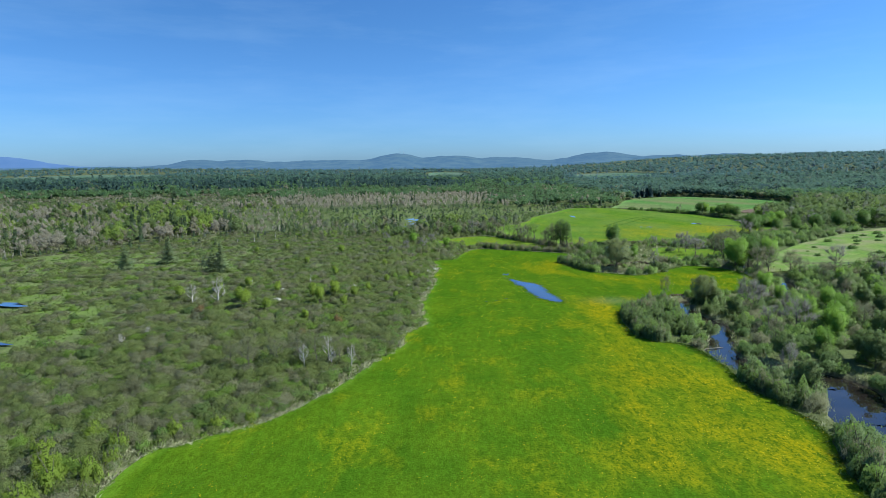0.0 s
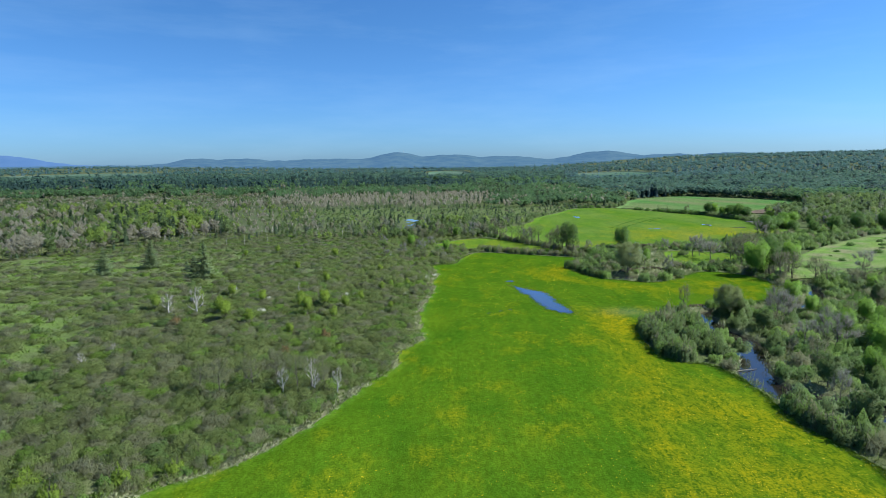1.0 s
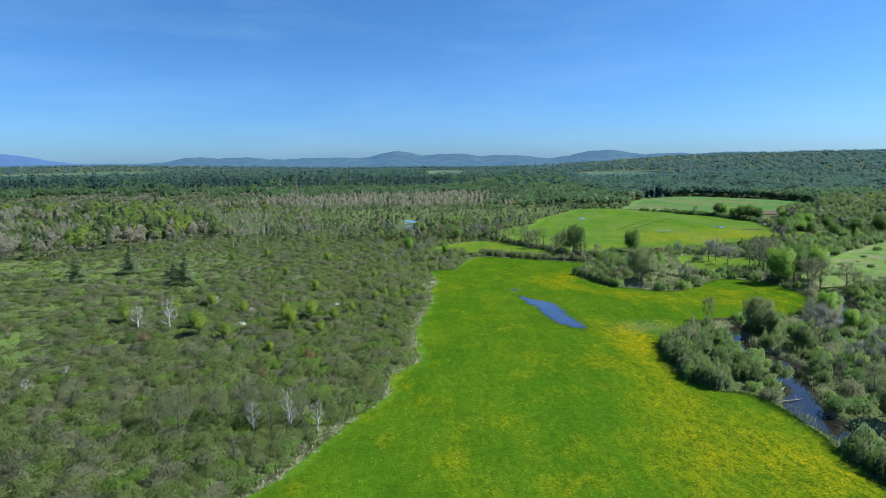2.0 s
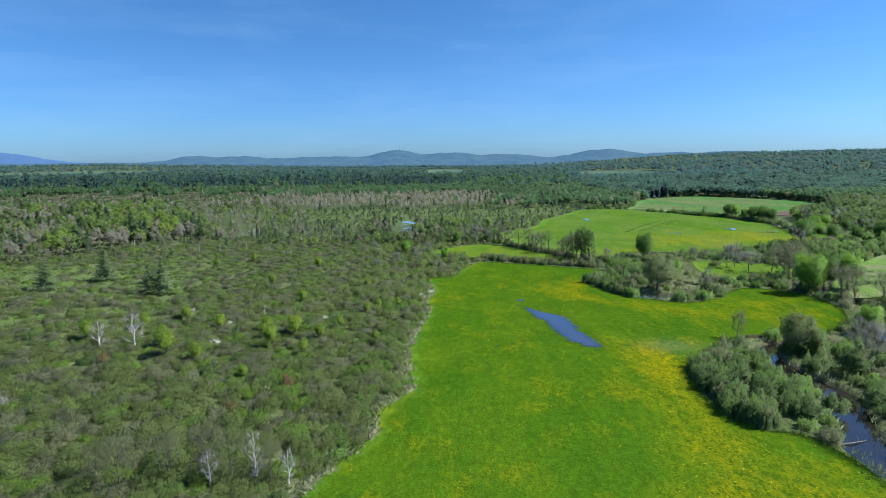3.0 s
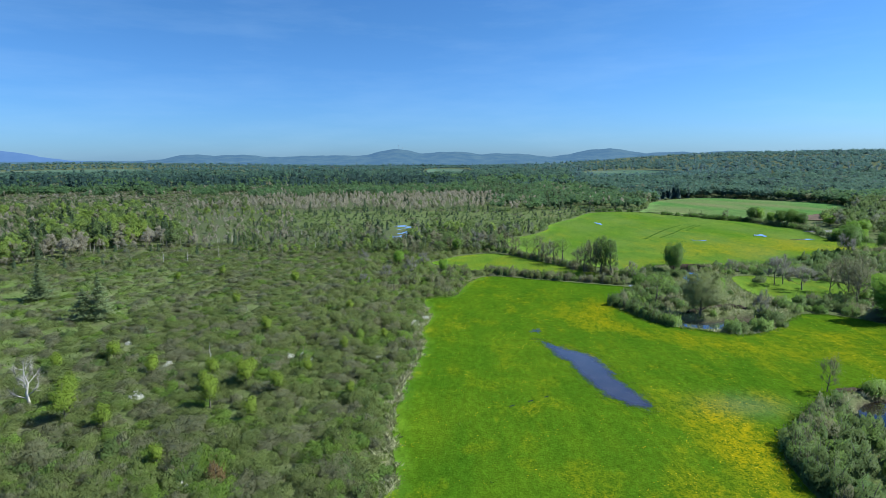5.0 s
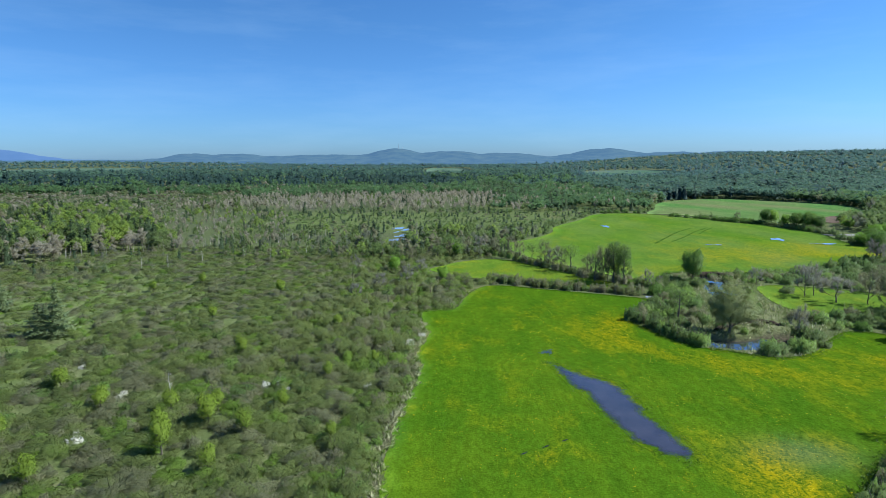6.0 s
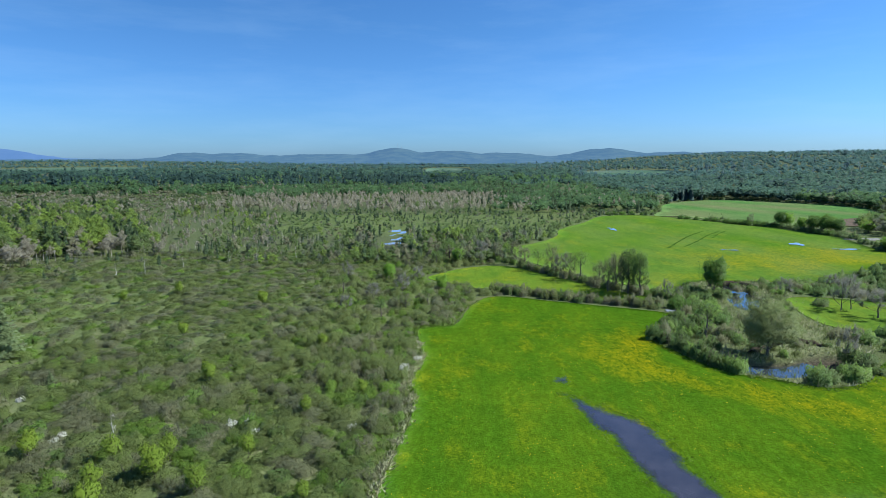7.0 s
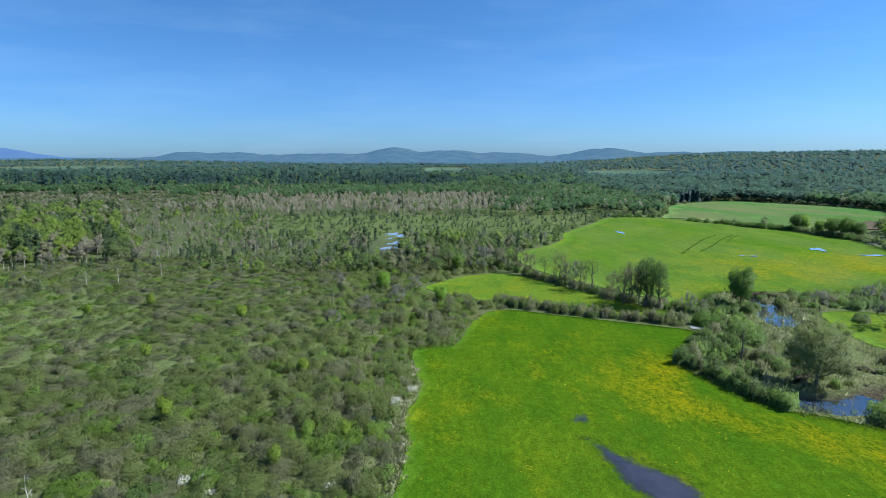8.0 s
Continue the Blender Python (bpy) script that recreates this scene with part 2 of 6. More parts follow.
M_PALEWILLOW = leaf_material("pale_willow_foliage", (0.150, 0.228, 0.088), (0.205, 0.300, 0.118), (0.165, 0.235, 0.092), 0.50, gaps=0.48)
M_MAPLE = leaf_material("maple_foliage", (0.076, 0.162, 0.034), (0.116, 0.224, 0.042), (0.094, 0.178, 0.038), 0.50, gaps=0.48)
M_BUDS = leaf_material("budding_foliage", (0.150, 0.152, 0.092), (0.190, 0.194, 0.118), (0.150, 0.182, 0.086), 0.28)
M_SPRUCE = leaf_material("spruce_needles", (0.160, 0.220, 0.104), (0.238, 0.312, 0.148), (0.19, 0.256, 0.124), 0.48, gaps=0.46)
M_DARKSPRUCE = leaf_material("dark_spruce_needles", (0.054, 0.092, 0.048), (0.084, 0.130, 0.066), (0.07, 0.110, 0.058), 0.4, 0.0)
# next three tiers carry distance haze as blue in the leaf colour
M_FARSPRUCE = leaf_material("haze_blue_spruces", (0.034, 0.072, 0.066), (0.050, 0.100, 0.086), (0.045, 0.09, 0.074), 0.4, 0.0, 0.30)
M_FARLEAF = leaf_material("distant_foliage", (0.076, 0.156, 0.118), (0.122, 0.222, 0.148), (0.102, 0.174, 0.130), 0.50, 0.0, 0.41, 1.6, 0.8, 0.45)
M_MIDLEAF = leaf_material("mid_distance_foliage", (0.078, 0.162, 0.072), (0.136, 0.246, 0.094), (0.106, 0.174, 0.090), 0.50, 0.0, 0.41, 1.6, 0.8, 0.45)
M_GROVE = leaf_material("yellow_green_foliage", (0.186, 0.288, 0.064), (0.246, 0.356, 0.074), (0.192, 0.266, 0.080), 0.50, 0.0, 0.49, 3.0, 0.7, 0.8)
M_MAUVE = leaf_material("mauve_grey_twigs", (0.286, 0.272, 0.208), (0.350, 0.332, 0.258), (0.258, 0.266, 0.192), 0.50, 0.0, 0.49, 6.0, 0.3)
# farthest tiers: paler and bluer again, more haze mixed into the colour
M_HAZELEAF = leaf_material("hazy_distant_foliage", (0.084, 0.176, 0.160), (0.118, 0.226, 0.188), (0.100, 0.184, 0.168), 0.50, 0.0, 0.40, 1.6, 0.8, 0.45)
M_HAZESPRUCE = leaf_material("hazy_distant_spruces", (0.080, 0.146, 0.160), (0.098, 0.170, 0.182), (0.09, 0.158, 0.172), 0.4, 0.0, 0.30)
M_BLOSSOM = leaf_material("white_blossom", (0.52, 0.54, 0.46), (0.68, 0.69, 0.62), (0.44, 0.48, 0.34), 0.3, gaps=0.50)
M_RUST = leaf_material("russet_buds", (0.235, 0.165, 0.080), (0.280, 0.200, 0.090), (0.210, 0.180, 0.080), 0.50, 0.0, 0.51, 8.0, 0.4)
M_STRAW = leaf_material("dead_sedge", (0.31, 0.325, 0.180), (0.47, 0.475, 0.310), (0.31, 0.37, 0.17), 0.2, 0.1, gaps=0)
M_SEDGE = leaf_material("green_sedge", (0.10, 0.19, 0.024), (0.17, 0.27, 0.04), (0.14, 0.20, 0.05), 0.25, 0.1, gaps=0)
M_FLOWER = leaf_material("dandelion_heads", (0.66, 0.46, 0.010), (0.78, 0.60, 0.02), (0.7, 0.5, 0.012), 0.2, 0.1, gaps=0)
M_BARK = bark_material("grey_bark", (0.07, 0.06, 0.05), (0.19, 0.17, 0.145))
M_LOG = bark_material("weathered_log", (0.15, 0.13, 0.105), (0.34, 0.31, 0.26))
M_PALEBARK = bark_material("bleached_wood", (0.42, 0.40, 0.36), (0.66, 0.64, 0.60))


# ---- the plan ----
def smooth(points, closed=False, steps=6, shake=0.0):
    """A rounded line through a few corners of the plan."""
    p = np.array(points, float)
    k = len(p)
    out = []
    for i in range(k if closed else k - 1):
        a, b, c, d = (p[(i + j) % k] if closed else p[min(max(i + j, 0), k - 1)] for j in (-1, 0, 1, 2))
        for s in range(steps):
            t = s / steps
            out.append(0.5 * (2 * b + (c - a) * t + (2 * a - 5 * b + 4 * c - d) * t * t + (3 * b - a - 3 * c + d) * t ** 3))
    if not closed:
        out.append(p[-1])
    out = np.array(out)
    if shake:
        for q in out:
            v = noise.noise_vector(Vector((q[0] * 0.45, q[1] * 0.45, 3.3)))
            q += shake * np.array((v.x, v.y))
    return out


def inside(line, x, y):
    """Which of the places lie inside the closed line."""
    hit = np.zeros(x.shape, bool)
    for (ax, ay), (bx, by) in zip(line, np.roll(line, -1, 0)):
        if ay != by:
            cross = ((ay > y) != (by > y)) & (x < (bx - ax) * (y - ay) / (by - ay) + ax)
            hit ^= cross
    return hit


def away(line, x, y, closed=False):
    """The distance of places from a line."""
    best = np.full(x.shape, 1e9)
    ends = np.roll(line, -1, 0) if closed else line[1:]
    for (ax, ay), (bx, by) in zip(line, ends):
        dx, dy = bx - ax, by - ay
        t = np.clip(((x - ax) * dx + (y - ay) * dy) / (dx * dx + dy * dy + 1e-9), 0, 1)
        best = np.minimum(best, np.hypot(x - ax - t * dx, y - ay - t * dy))
    return best


def step(a, b, v):
    t = np.clip((v - a) / (b - a), 0, 1)
    return t * t * (3 - 2 * t)


def wave(x, y, size, seed=0):
    """Smooth random height between about -1 and 1, by a sum of sines."""
    r = np.random.RandomState(seed)
    total = 0
    for i in range(7):
        a, f, p = r.rand() * 6.28, (0.6 + 1.6 * r.rand()) * 6.28 / size, r.rand() * 6.28
        total = total + np.sin(f * (x * math.cos(a) + y * math.sin(a)) + p)
    return total / 3.2


MEADOW = smooth([(-46, -90), (-46, 20), (-45.5, 72), (-39.5, 80), (-29.5, 88), (-22.5, 97), (-15, 114), (-10, 124), (-10.4, 133), (-5, 141), (-6.5, 155), (-6, 170),
                 (-3, 193), (-4, 207), (-2, 217), (-4, 236), (5, 239), (10, 256), (18, 267), (34, 261), (48, 255), (61, 249), (63, 243), (50, 230), (52, 218),
                 (56, 209), (64, 204), (72, 200), (82, 204), (90, 212), (100, 217), (110, 209), (112, 196), (107, 184), (96, 173), (85, 169.5), (72, 168),
                 (63, 162), (54, 154), (48.5, 146), (47, 131), (50, 125), (56, 122), (58, 115), (58, 106), (57, 97), (59, 90), (60, 82), (57, 74), (54, 66), (52, 54), (52, 20), (52, -90)], True, 5, 0.5)
STRIP = smooth([(-3, 292), (2, 301), (10, 309), (24, 314), (36, 302), (45, 288.5), (55, 275), (64, 263.5), (60, 257.5), (48, 263), (37, 268.5), (28, 273), (20, 275.5), (12, 278), (5, 284)], True, 4, 0.5)
FIELD = smooth([(32, 352), (48, 370), (62, 392), (70, 420), (92, 452), (112, 487), (138, 497), (157, 486), (178, 455), (196, 424), (200, 402), (206, 386), (200, 366), (196, 346), (206, 336),
                (222, 332), (214, 318), (186, 312), (160, 301), (125, 284), (100, 286), (84, 284), (72, 270), (62, 280), (48, 300), (36, 322)], True, 4, 0.6)
FAR_FIELD = smooth([(152, 492), (172, 530), (200, 588), (264, 632), (308, 600), (336, 552), (326, 515), (290, 455), (268, 428), (206, 436), (184, 462), (166, 486)], True, 4, 0.8)
PASTURE = smooth([(120, 203), (128, 220), (150, 240), (176, 256), (215, 268), (260, 280), (270, 262), (250, 245), (205, 232), (170, 212), (140, 204)], True, 4, 0.6)
CLEARINGS = [smooth([(-20, 1400), (-50, 1700), (-20, 2050), (60, 2080), (90, 1800), (70, 1480), (20, 1380)], True, 4), smooth([(-1500, 1650), (-1420, 2100), (-1050, 2150), (-980, 1800), (-1200, 1600)], True, 4),
             smooth([(330, 1250), (360, 1560), (520, 1620), (560, 1350), (440, 1230)], True, 4)]
GLADE = smooth([(96, 238), (98, 252), (104, 264), (118, 262), (132, 252), (134, 240), (118, 234), (104, 232)], True, 4, 0.5)
BROOK = smooth([(124, 232), (121, 205), (119, 185), (108, 171), (96, 165.5), (86, 164), (77, 164.5), (71.5, 160), (70, 150), (71, 141), (70, 133), (64, 123), (62, 114), (65, 107),
                (73, 103.5), (76.5, 98), (72, 90), (68, 84), (71, 78), (80, 72), (90, 62), (94, 40), (96, -60)], False, 6)
POOL = smooth([(100, 298), (95, 284), (92, 270), (89, 258), (87, 244), (86, 230), (82, 217), (75, 211), (68, 209.5), (61, 212), (58, 218)], False, 6)
PUDDLE = smooth([(22.6, 198), (24.4, 197.5), (27.6, 194), (30, 191), (33.2, 188.5), (35.2, 182), (36, 172), (37.4, 165), (36.5, 161), (33, 162), (29.8, 165.4), (27.8, 171), (26.2, 181), (23.8, 190)], True, 6, 0.9)
HEDGE = smooth([(-4, 322), (12, 325), (28, 322), (37, 305), (46, 291), (56, 276), (66, 265)], False, 6)
BRUSH = smooth([(19, 274), (27, 268.5), (36, 264), (48, 258.5), (61, 253)], False, 6)


def height(x, y):
    """The lie of the land."""
    h = 8.0 * step(118, 235, x) * step(150, 250, y) * (1 - step(262, 330, y))
    h = h + 50 * step(330, 1500, x) * step(300, 1500, y) * (1 + 0.10 * wave(x, y, 700, 3))
    h = h + step(650, 2600, y) * (4 + 4 * wave(x, y, 900, 5)) * step(-2600, 200, -x - 0.2 * y + 200)
    h = h + 24 * step(1200, 3300, y) * step(300, 1800, -x)
    wild = (1 - step(-6, 4, x)) * step(40, 90, y)
    return h + 0.35 * wave(x, y, 26, 8) * wild


def carve(x, y):
    """How far the stream beds cut into the ground."""
    a, b = away(BROOK, x, y), away(POOL, x, y)
    wide = 1.5 + 2.3 * step(112, 104, y) + 1.1 * step(104, 112, y) * step(146, 138, y) + 0.35 * wave(x, y, 22, 12)
    ends = np.maximum(step(250, 258, y), 1 - step(212, 220, y))
    return np.maximum(1 - step(wide * 0.9, wide + 1.3, a), ends * (1 - step(2.2 + 1.0 * (y > 250), 4.2 + 1.0 * (y > 250), b)))


# ---- mesh helpers ----
def mesh_from(name, verts, tris, material, tint=None, sharp=True, extra=None, normals=None):
    me = bpy.data.meshes.new(name)
    verts, tris = np.asarray(verts, np.float32), np.asarray(tris, np.int32)
    k = tris.shape[1]
    me.vertices.add(len(verts))
    me.vertices.foreach_set("co", verts.ravel())
    me.loops.add(tris.size)
    me.loops.foreach_set("vertex_index", tris.ravel())
    me.polygons.add(len(tris))
    me.polygons.foreach_set("loop_start", np.arange(0, tris.size, k, dtype=np.int32))
    me.polygons.foreach_set("use_smooth", np.full(len(tris), not sharp))
    fields = dict(extra or {})
    if tint is not None:
        fields["tint"] = tint
    for key, values in fields.items():
        me.attributes.new(key, "FLOAT", "POINT").data.foreach_set("value", np.asarray(values, np.float32))
    me.materials.append(material)
    me.update(calc_edges=True)
    if normals is not None:
        me.normals_split_custom_set_from_vertices(np.asarray(normals, np.float32))
    return me


def tube(path, radii, sides=6):
    """A bent, tapering round bar as (verts, tris)."""
    path = np.asarray(path, float)
    verts, tris = [], []
    for i, (p, r) in enumerate(zip(path, radii)):
        d = path[min(i + 1, len(path) - 1)] - path[max(i - 1, 0)]
        d /= np.linalg.norm(d) + 1e-9
        u = np.cross(d, (0.31, 0.95, 0.05))
        u /= np.linalg.norm(u) + 1e-9
        w = np.cross(d, u)
        for s in range(sides):
            a = 6.28318 * s / sides
            verts.append(p + r * (math.cos(a) * u + math.sin(a) * w))
        if i:
            for s in range(sides):
                a, b = (i - 1) * sides + s, (i - 1) * sides + (s + 1) % sides
                tris += [(a, b, b + sides), (a, b + sides, a + sides)]
    return np.array(verts), np.array(tris)


def join(pieces):
    verts, tris, k = [], [], 0
    for v, t in pieces:
        verts.append(v)
        tris.append(np.asarray(t) + k)
        k += len(v)
    return np.concatenate(verts), np.concatenate(tris)


def outward(p, core):
    """Turns loose triangles to face away from the heart of their plant."""
    middle = p.mean(1)
    away_from = middle - (np.asarray(core) if core is not None else (0, 0, middle[:, 2].mean() * 0.4))
    back = (np.cross(p[:, 1] - p[:, 0], p[:, 2] - p[:, 0]) * away_from).sum(1) < 0
    p[back] = p[back][:, ::-1]
    return p.reshape(-1, 3), np.arange(p.shape[0] * 3).reshape(-1, 3)


def soft_normals(v, t, middle, share=0.45, lift=0.85):
    """Normals of leaves, leaning to the round of the whole plant."""
    p = v[t]
    face = np.cross(p[:, 1] - p[:, 0], p[:, 2] - p[:, 0])
    face /= np.linalg.norm(face, axis=1)[:, None] + 1e-12
    flat = np.zeros_like(v)
    for k in range(3):
        np.add.at(flat, t[:, k], face)
    flat /= np.linalg.norm(flat, axis=1)[:, None] + 1e-9
    ball = v - middle
    ball /= np.linalg.norm(ball, axis=1)[:, None] + 1e-9
    mixed = share * ball + (1 - share) * flat + (0, 0, lift)
    return mixed / (np.linalg.norm(mixed, axis=1)[:, None] + 1e-9)


def flakes(r, centres, size, up=0.4, long=1.0, core=None, stand=0.0):
    """One loose triangle of leaves at each centre, a share of them standing upright."""
    k = len(centres)
    a = r.normal(size=(k, 3))
    tall = r.rand(k) < stand
    a[tall] *= (1, 1, 0.15)
    a /= np.linalg.norm(a, axis=1)[:, None]
    b = np.cross(a, r.normal(size=(k, 3)) + np.array((0, 0, up * 3)))
    b[tall] = r.normal(size=(k, 3))[tall] * 0.35 + (0, 0, 1.3)
    b /= np.linalg.norm(b, axis=1)[:, None] + 1e-9
    b[tall] *= 1.5
    a[tall] *= 0.7
    s = size * (0.6 + 0.8 * r.rand(k))[:, None]
    p = np.stack([centres - a * s * 0.6 * long, centres + a * s * 0.6 * long + b * s * 0.25, centres + b * s * 0.95], 1)
    return outward(p, core)


def twigs(r, roots, tips, width):
    """Thin upright slivers from roots to tips."""
    k = len(roots)
    side = np.cross(tips - roots, r.normal(size=(k, 3)))
    side /= np.linalg.norm(side, axis=1)[:, None] + 1e-9
    return outward(np.stack([roots - side * width, roots + side * width, tips], 1), None)


def dome_points(r, k, lumps=6, high=1.0, shell=0.55):
    """Places in an uneven, lumpy bush of radius 1 that stands on the ground."""
    c = r.normal(size=(lumps, 3)) * (0.42, 0.42, 0.2) + (0, 0, 0.42)
    w = 0.34 + 0.26 * r.rand(lumps)
    i = r.randint(lumps, size=k)
    d = r.normal(size=(k, 3))
    d[:, 2] = np.abs(d[:, 2]) * 1.1 - 0.25
    d /= np.linalg.norm(d, axis=1)[:, None]
    p = c[i] + d * (w[i] * (shell + (1 - shell) * r.rand(k)))[:, None]
    p[:, 2] = np.maximum(p[:, 2], 0.05) * high
    return p


def lumps_of(r, count, deep):
    """A function of direction: how far an uneven round form reaches that way."""
    c = r.normal(size=(count, 3))
    c[:, 2] = np.abs(c[:, 2]) * 0.8
    c /= np.linalg.norm(c, axis=1)[:, None]
    w = deep * (0.5 + r.rand(count))

    def reach(d):
        near = np.clip(d @ c.T, 0, 1) ** 10
        return 0.74 + (near * w).max(1) + 0.05 * np.sin(d @ (c[0] * 9) + d @ (c[1] * 7))
    return reach


def directions(r, k, low=-0.1):
    d = r.normal(size=(k, 3))
    d[:, 2] = np.abs(d[:, 2]) + low
    return d / np.linalg.norm(d, axis=1)[:, None]


def heart(reach, rings, sides, low=0.0, full=False):
    """The dense inside of a bush (open at the ground) or of a clump of leaves (closed)."""
    start = -1.2 if full else -0.05
    d = []
    for i in range(rings):
        a = start + (1.5 - start) * i / rings
        for j in range(sides):
            b = 6.28318 * (j + 0.5 * (i % 2)) / sides
            d.append((math.cos(a) * math.cos(b), math.cos(a) * math.sin(b), math.sin(a)))
    d.append((0, 0, 1))
    d = np.array(d)
    verts = d * reach(d)[:, None]
    tris = []
    for i in range(rings - 1):
        for j in range(sides):
            a, b = i * sides + j, i * sides + (j + 1) % sides
            tris += [(a, b, b + sides), (a, b + sides, a + sides)]
    last = (rings - 1) * sides
    tris += [(last + j, last + (j + 1) % sides, rings * sides) for j in range(sides)]
    return verts, np.array(tris)


def strokes(r, k, size, high, lumps, wide=0.30, rise=0.7):
    """Slender leafy shoots that stand out of the round of a bush."""
    p = dome_points(r, k, lumps, high, 0.72)
    out = p - (0, 0, 0.25 * high)
    out /= np.linalg.norm(out, axis=1)[:, None] + 1e-9
    d = out * 0.6 + (0, 0, rise) + r.normal(size=(k, 3)) * 0.35
    d /= np.linalg.norm(d, axis=1)[:, None]
    long = size * (1.1 + 1.2 * r.rand(k))[:, None]
    side = np.cross(d, r.normal(size=(k, 3)))
    side *= (size * wide * (0.7 + 0.7 * r.rand(k)) / (np.linalg.norm(side, axis=1) + 1e-9))[:, None]
    q = p - d * long * 0.6
    q[:, 2] = np.maximum(q[:, 2], 0.02)
    return outward(np.stack([q - side, q + side, p + d * long * 0.5], 1), None)


def clump(seed, lumps, rings, sides, k, size, high=1.0, shoots=6, slim=0.10, loose=0.0, stand=0.7):
    """A rounded bush of radius 1 from a few overlapping domes, with small leaves on them and fine shoots on top."""
    r = np.random.RandomState(seed)
    pieces, hearts = [], []
    for i in range(lumps):
        a, far = i * 2.4 + r.rand(), (0.0 if i == 0 else 0.38 + 0.22 * r.rand())
        w = (0.66 if i == 0 else 0.40 + 0.2 * r.rand())
        c, shape = np.array((far * math.cos(a), far * math.sin(a), 0.0)), np.array((w, w, (1.15 - 0.5 * far) * (0.85 + 0.35 * r.rand())))
        reach = lumps_of(r, 6, 0.40)
        v, t = heart(reach, rings, sides)
        pieces.append((v * (1 + 0.11 * r.normal(size=(len(v), 1))) * shape * 0.80 + c, t))
        hearts.append((c, shape, reach))
    if k:
        p = np.empty((k, 3))
        for j in range(k):
            c, shape, reach = hearts[r.randint(lumps)]
            d = directions(r, 1)
            p[j] = (d * reach(d)[:, None])[0] * shape * (0.72 + (0.38 + loose) * r.rand()) + c
        pieces.append(flakes(r, p, size, stand=stand))
    if shoots:
        root = np.empty((shoots, 3))
        for j in range(shoots):
            c, shape, reach = hearts[r.randint(lumps)]
            d = directions(r, 1, 0.35)
            root[j] = (d * reach(d)[:, None])[0] * shape * 0.7 + c
        tip = root + (root * (0.5, 0.5, 0) + (0, 0, 0.6) + r.normal(size=(shoots, 3)) * 0.16) * (0.5 + 0.5 * r.rand(shoots))[:, None] * (0.6 + loose)
        pieces.append(twigs(r, root, tip, size * slim * 4))
    v, t = join(pieces)
    v = v * (1, 1, high)
    v[:, 2] = np.maximum(v[:, 2], 0.0)
    return v, t


def canopy(seed, lumps, rings, sides, k, size, slim=0.30, low=0.12, top=1.0):
    """A broad-leaved crown of height 1: rounded clumps of leaves piled round a trunk line, widest at half height."""
    r = np.random.RandomState(seed)
    pieces, hearts = [], []
    for i in range(lumps):
        f = (i + 0.5) / lumps
        z = low + (1 - low) * (0.16 + 0.64 * f)
        a, far = i * 2.4 + r.rand(), slim * (0.62 * math.sin(math.pi * min(0.97, 0.22 + 0.70 * f))) * (0.75 + 0.4 * r.rand())
        w = slim * (0.62 - 0.20 * f) * (0.85 + 0.35 * r.rand()) * (1.0 if lumps < 5 else 0.80)
        if i == lumps - 1:
            far *= 0.3
        c, shape = np.array((far * math.cos(a), far * math.sin(a), z)), np.array((w, w, (1 - low) * (0.17 if lumps > 5 else 0.22 if lumps > 3 else 0.36) * top))
        reach = lumps_of(r, 6, 0.42)
        v, t = heart(reach, rings, sides, full=True)
        pieces.append((v * (1 + 0.10 * r.normal(size=(len(v), 1))) * shape + c, t))
        hearts.append((c, shape, reach))
    p = np.empty((k, 3))
    for j in range(k):
        c, shape, reach = hearts[r.randint(lumps)]
        d = directions(r, 1, -0.3)
        p[j] = (d * reach(d)[:, None])[0] * shape * (0.9 + 0.3 * r.rand()) + c
    if k:
        pieces.append(flakes(r, p, size, stand=0.45))
    return join(pieces)


def conifer(seed, k, size, slim=0.2, bare=0.08):
    """A spruce of height 1: whorls of drooping boughs."""
    r = np.random.RandomState(seed)
    t = bare + (1 - bare) * r.rand(k) ** 0.8
    tier = np.round(t * 13) / 13 + 0.012 * r.normal(size=k)
    a = r.rand(k) * 6.28318
    lobe = 0.68 + 0.32 * np.sin(a * 3 + seed + tier * 9)
    out = slim * (1.03 - tier) * lobe * (0.35 + 0.65 * r.rand(k) ** 0.5)
    p = np.stack([out * np.cos(a), out * np.sin(a), tier - out * 0.30], 1)
    return flakes(r, p, size, 0.2, 1.25)


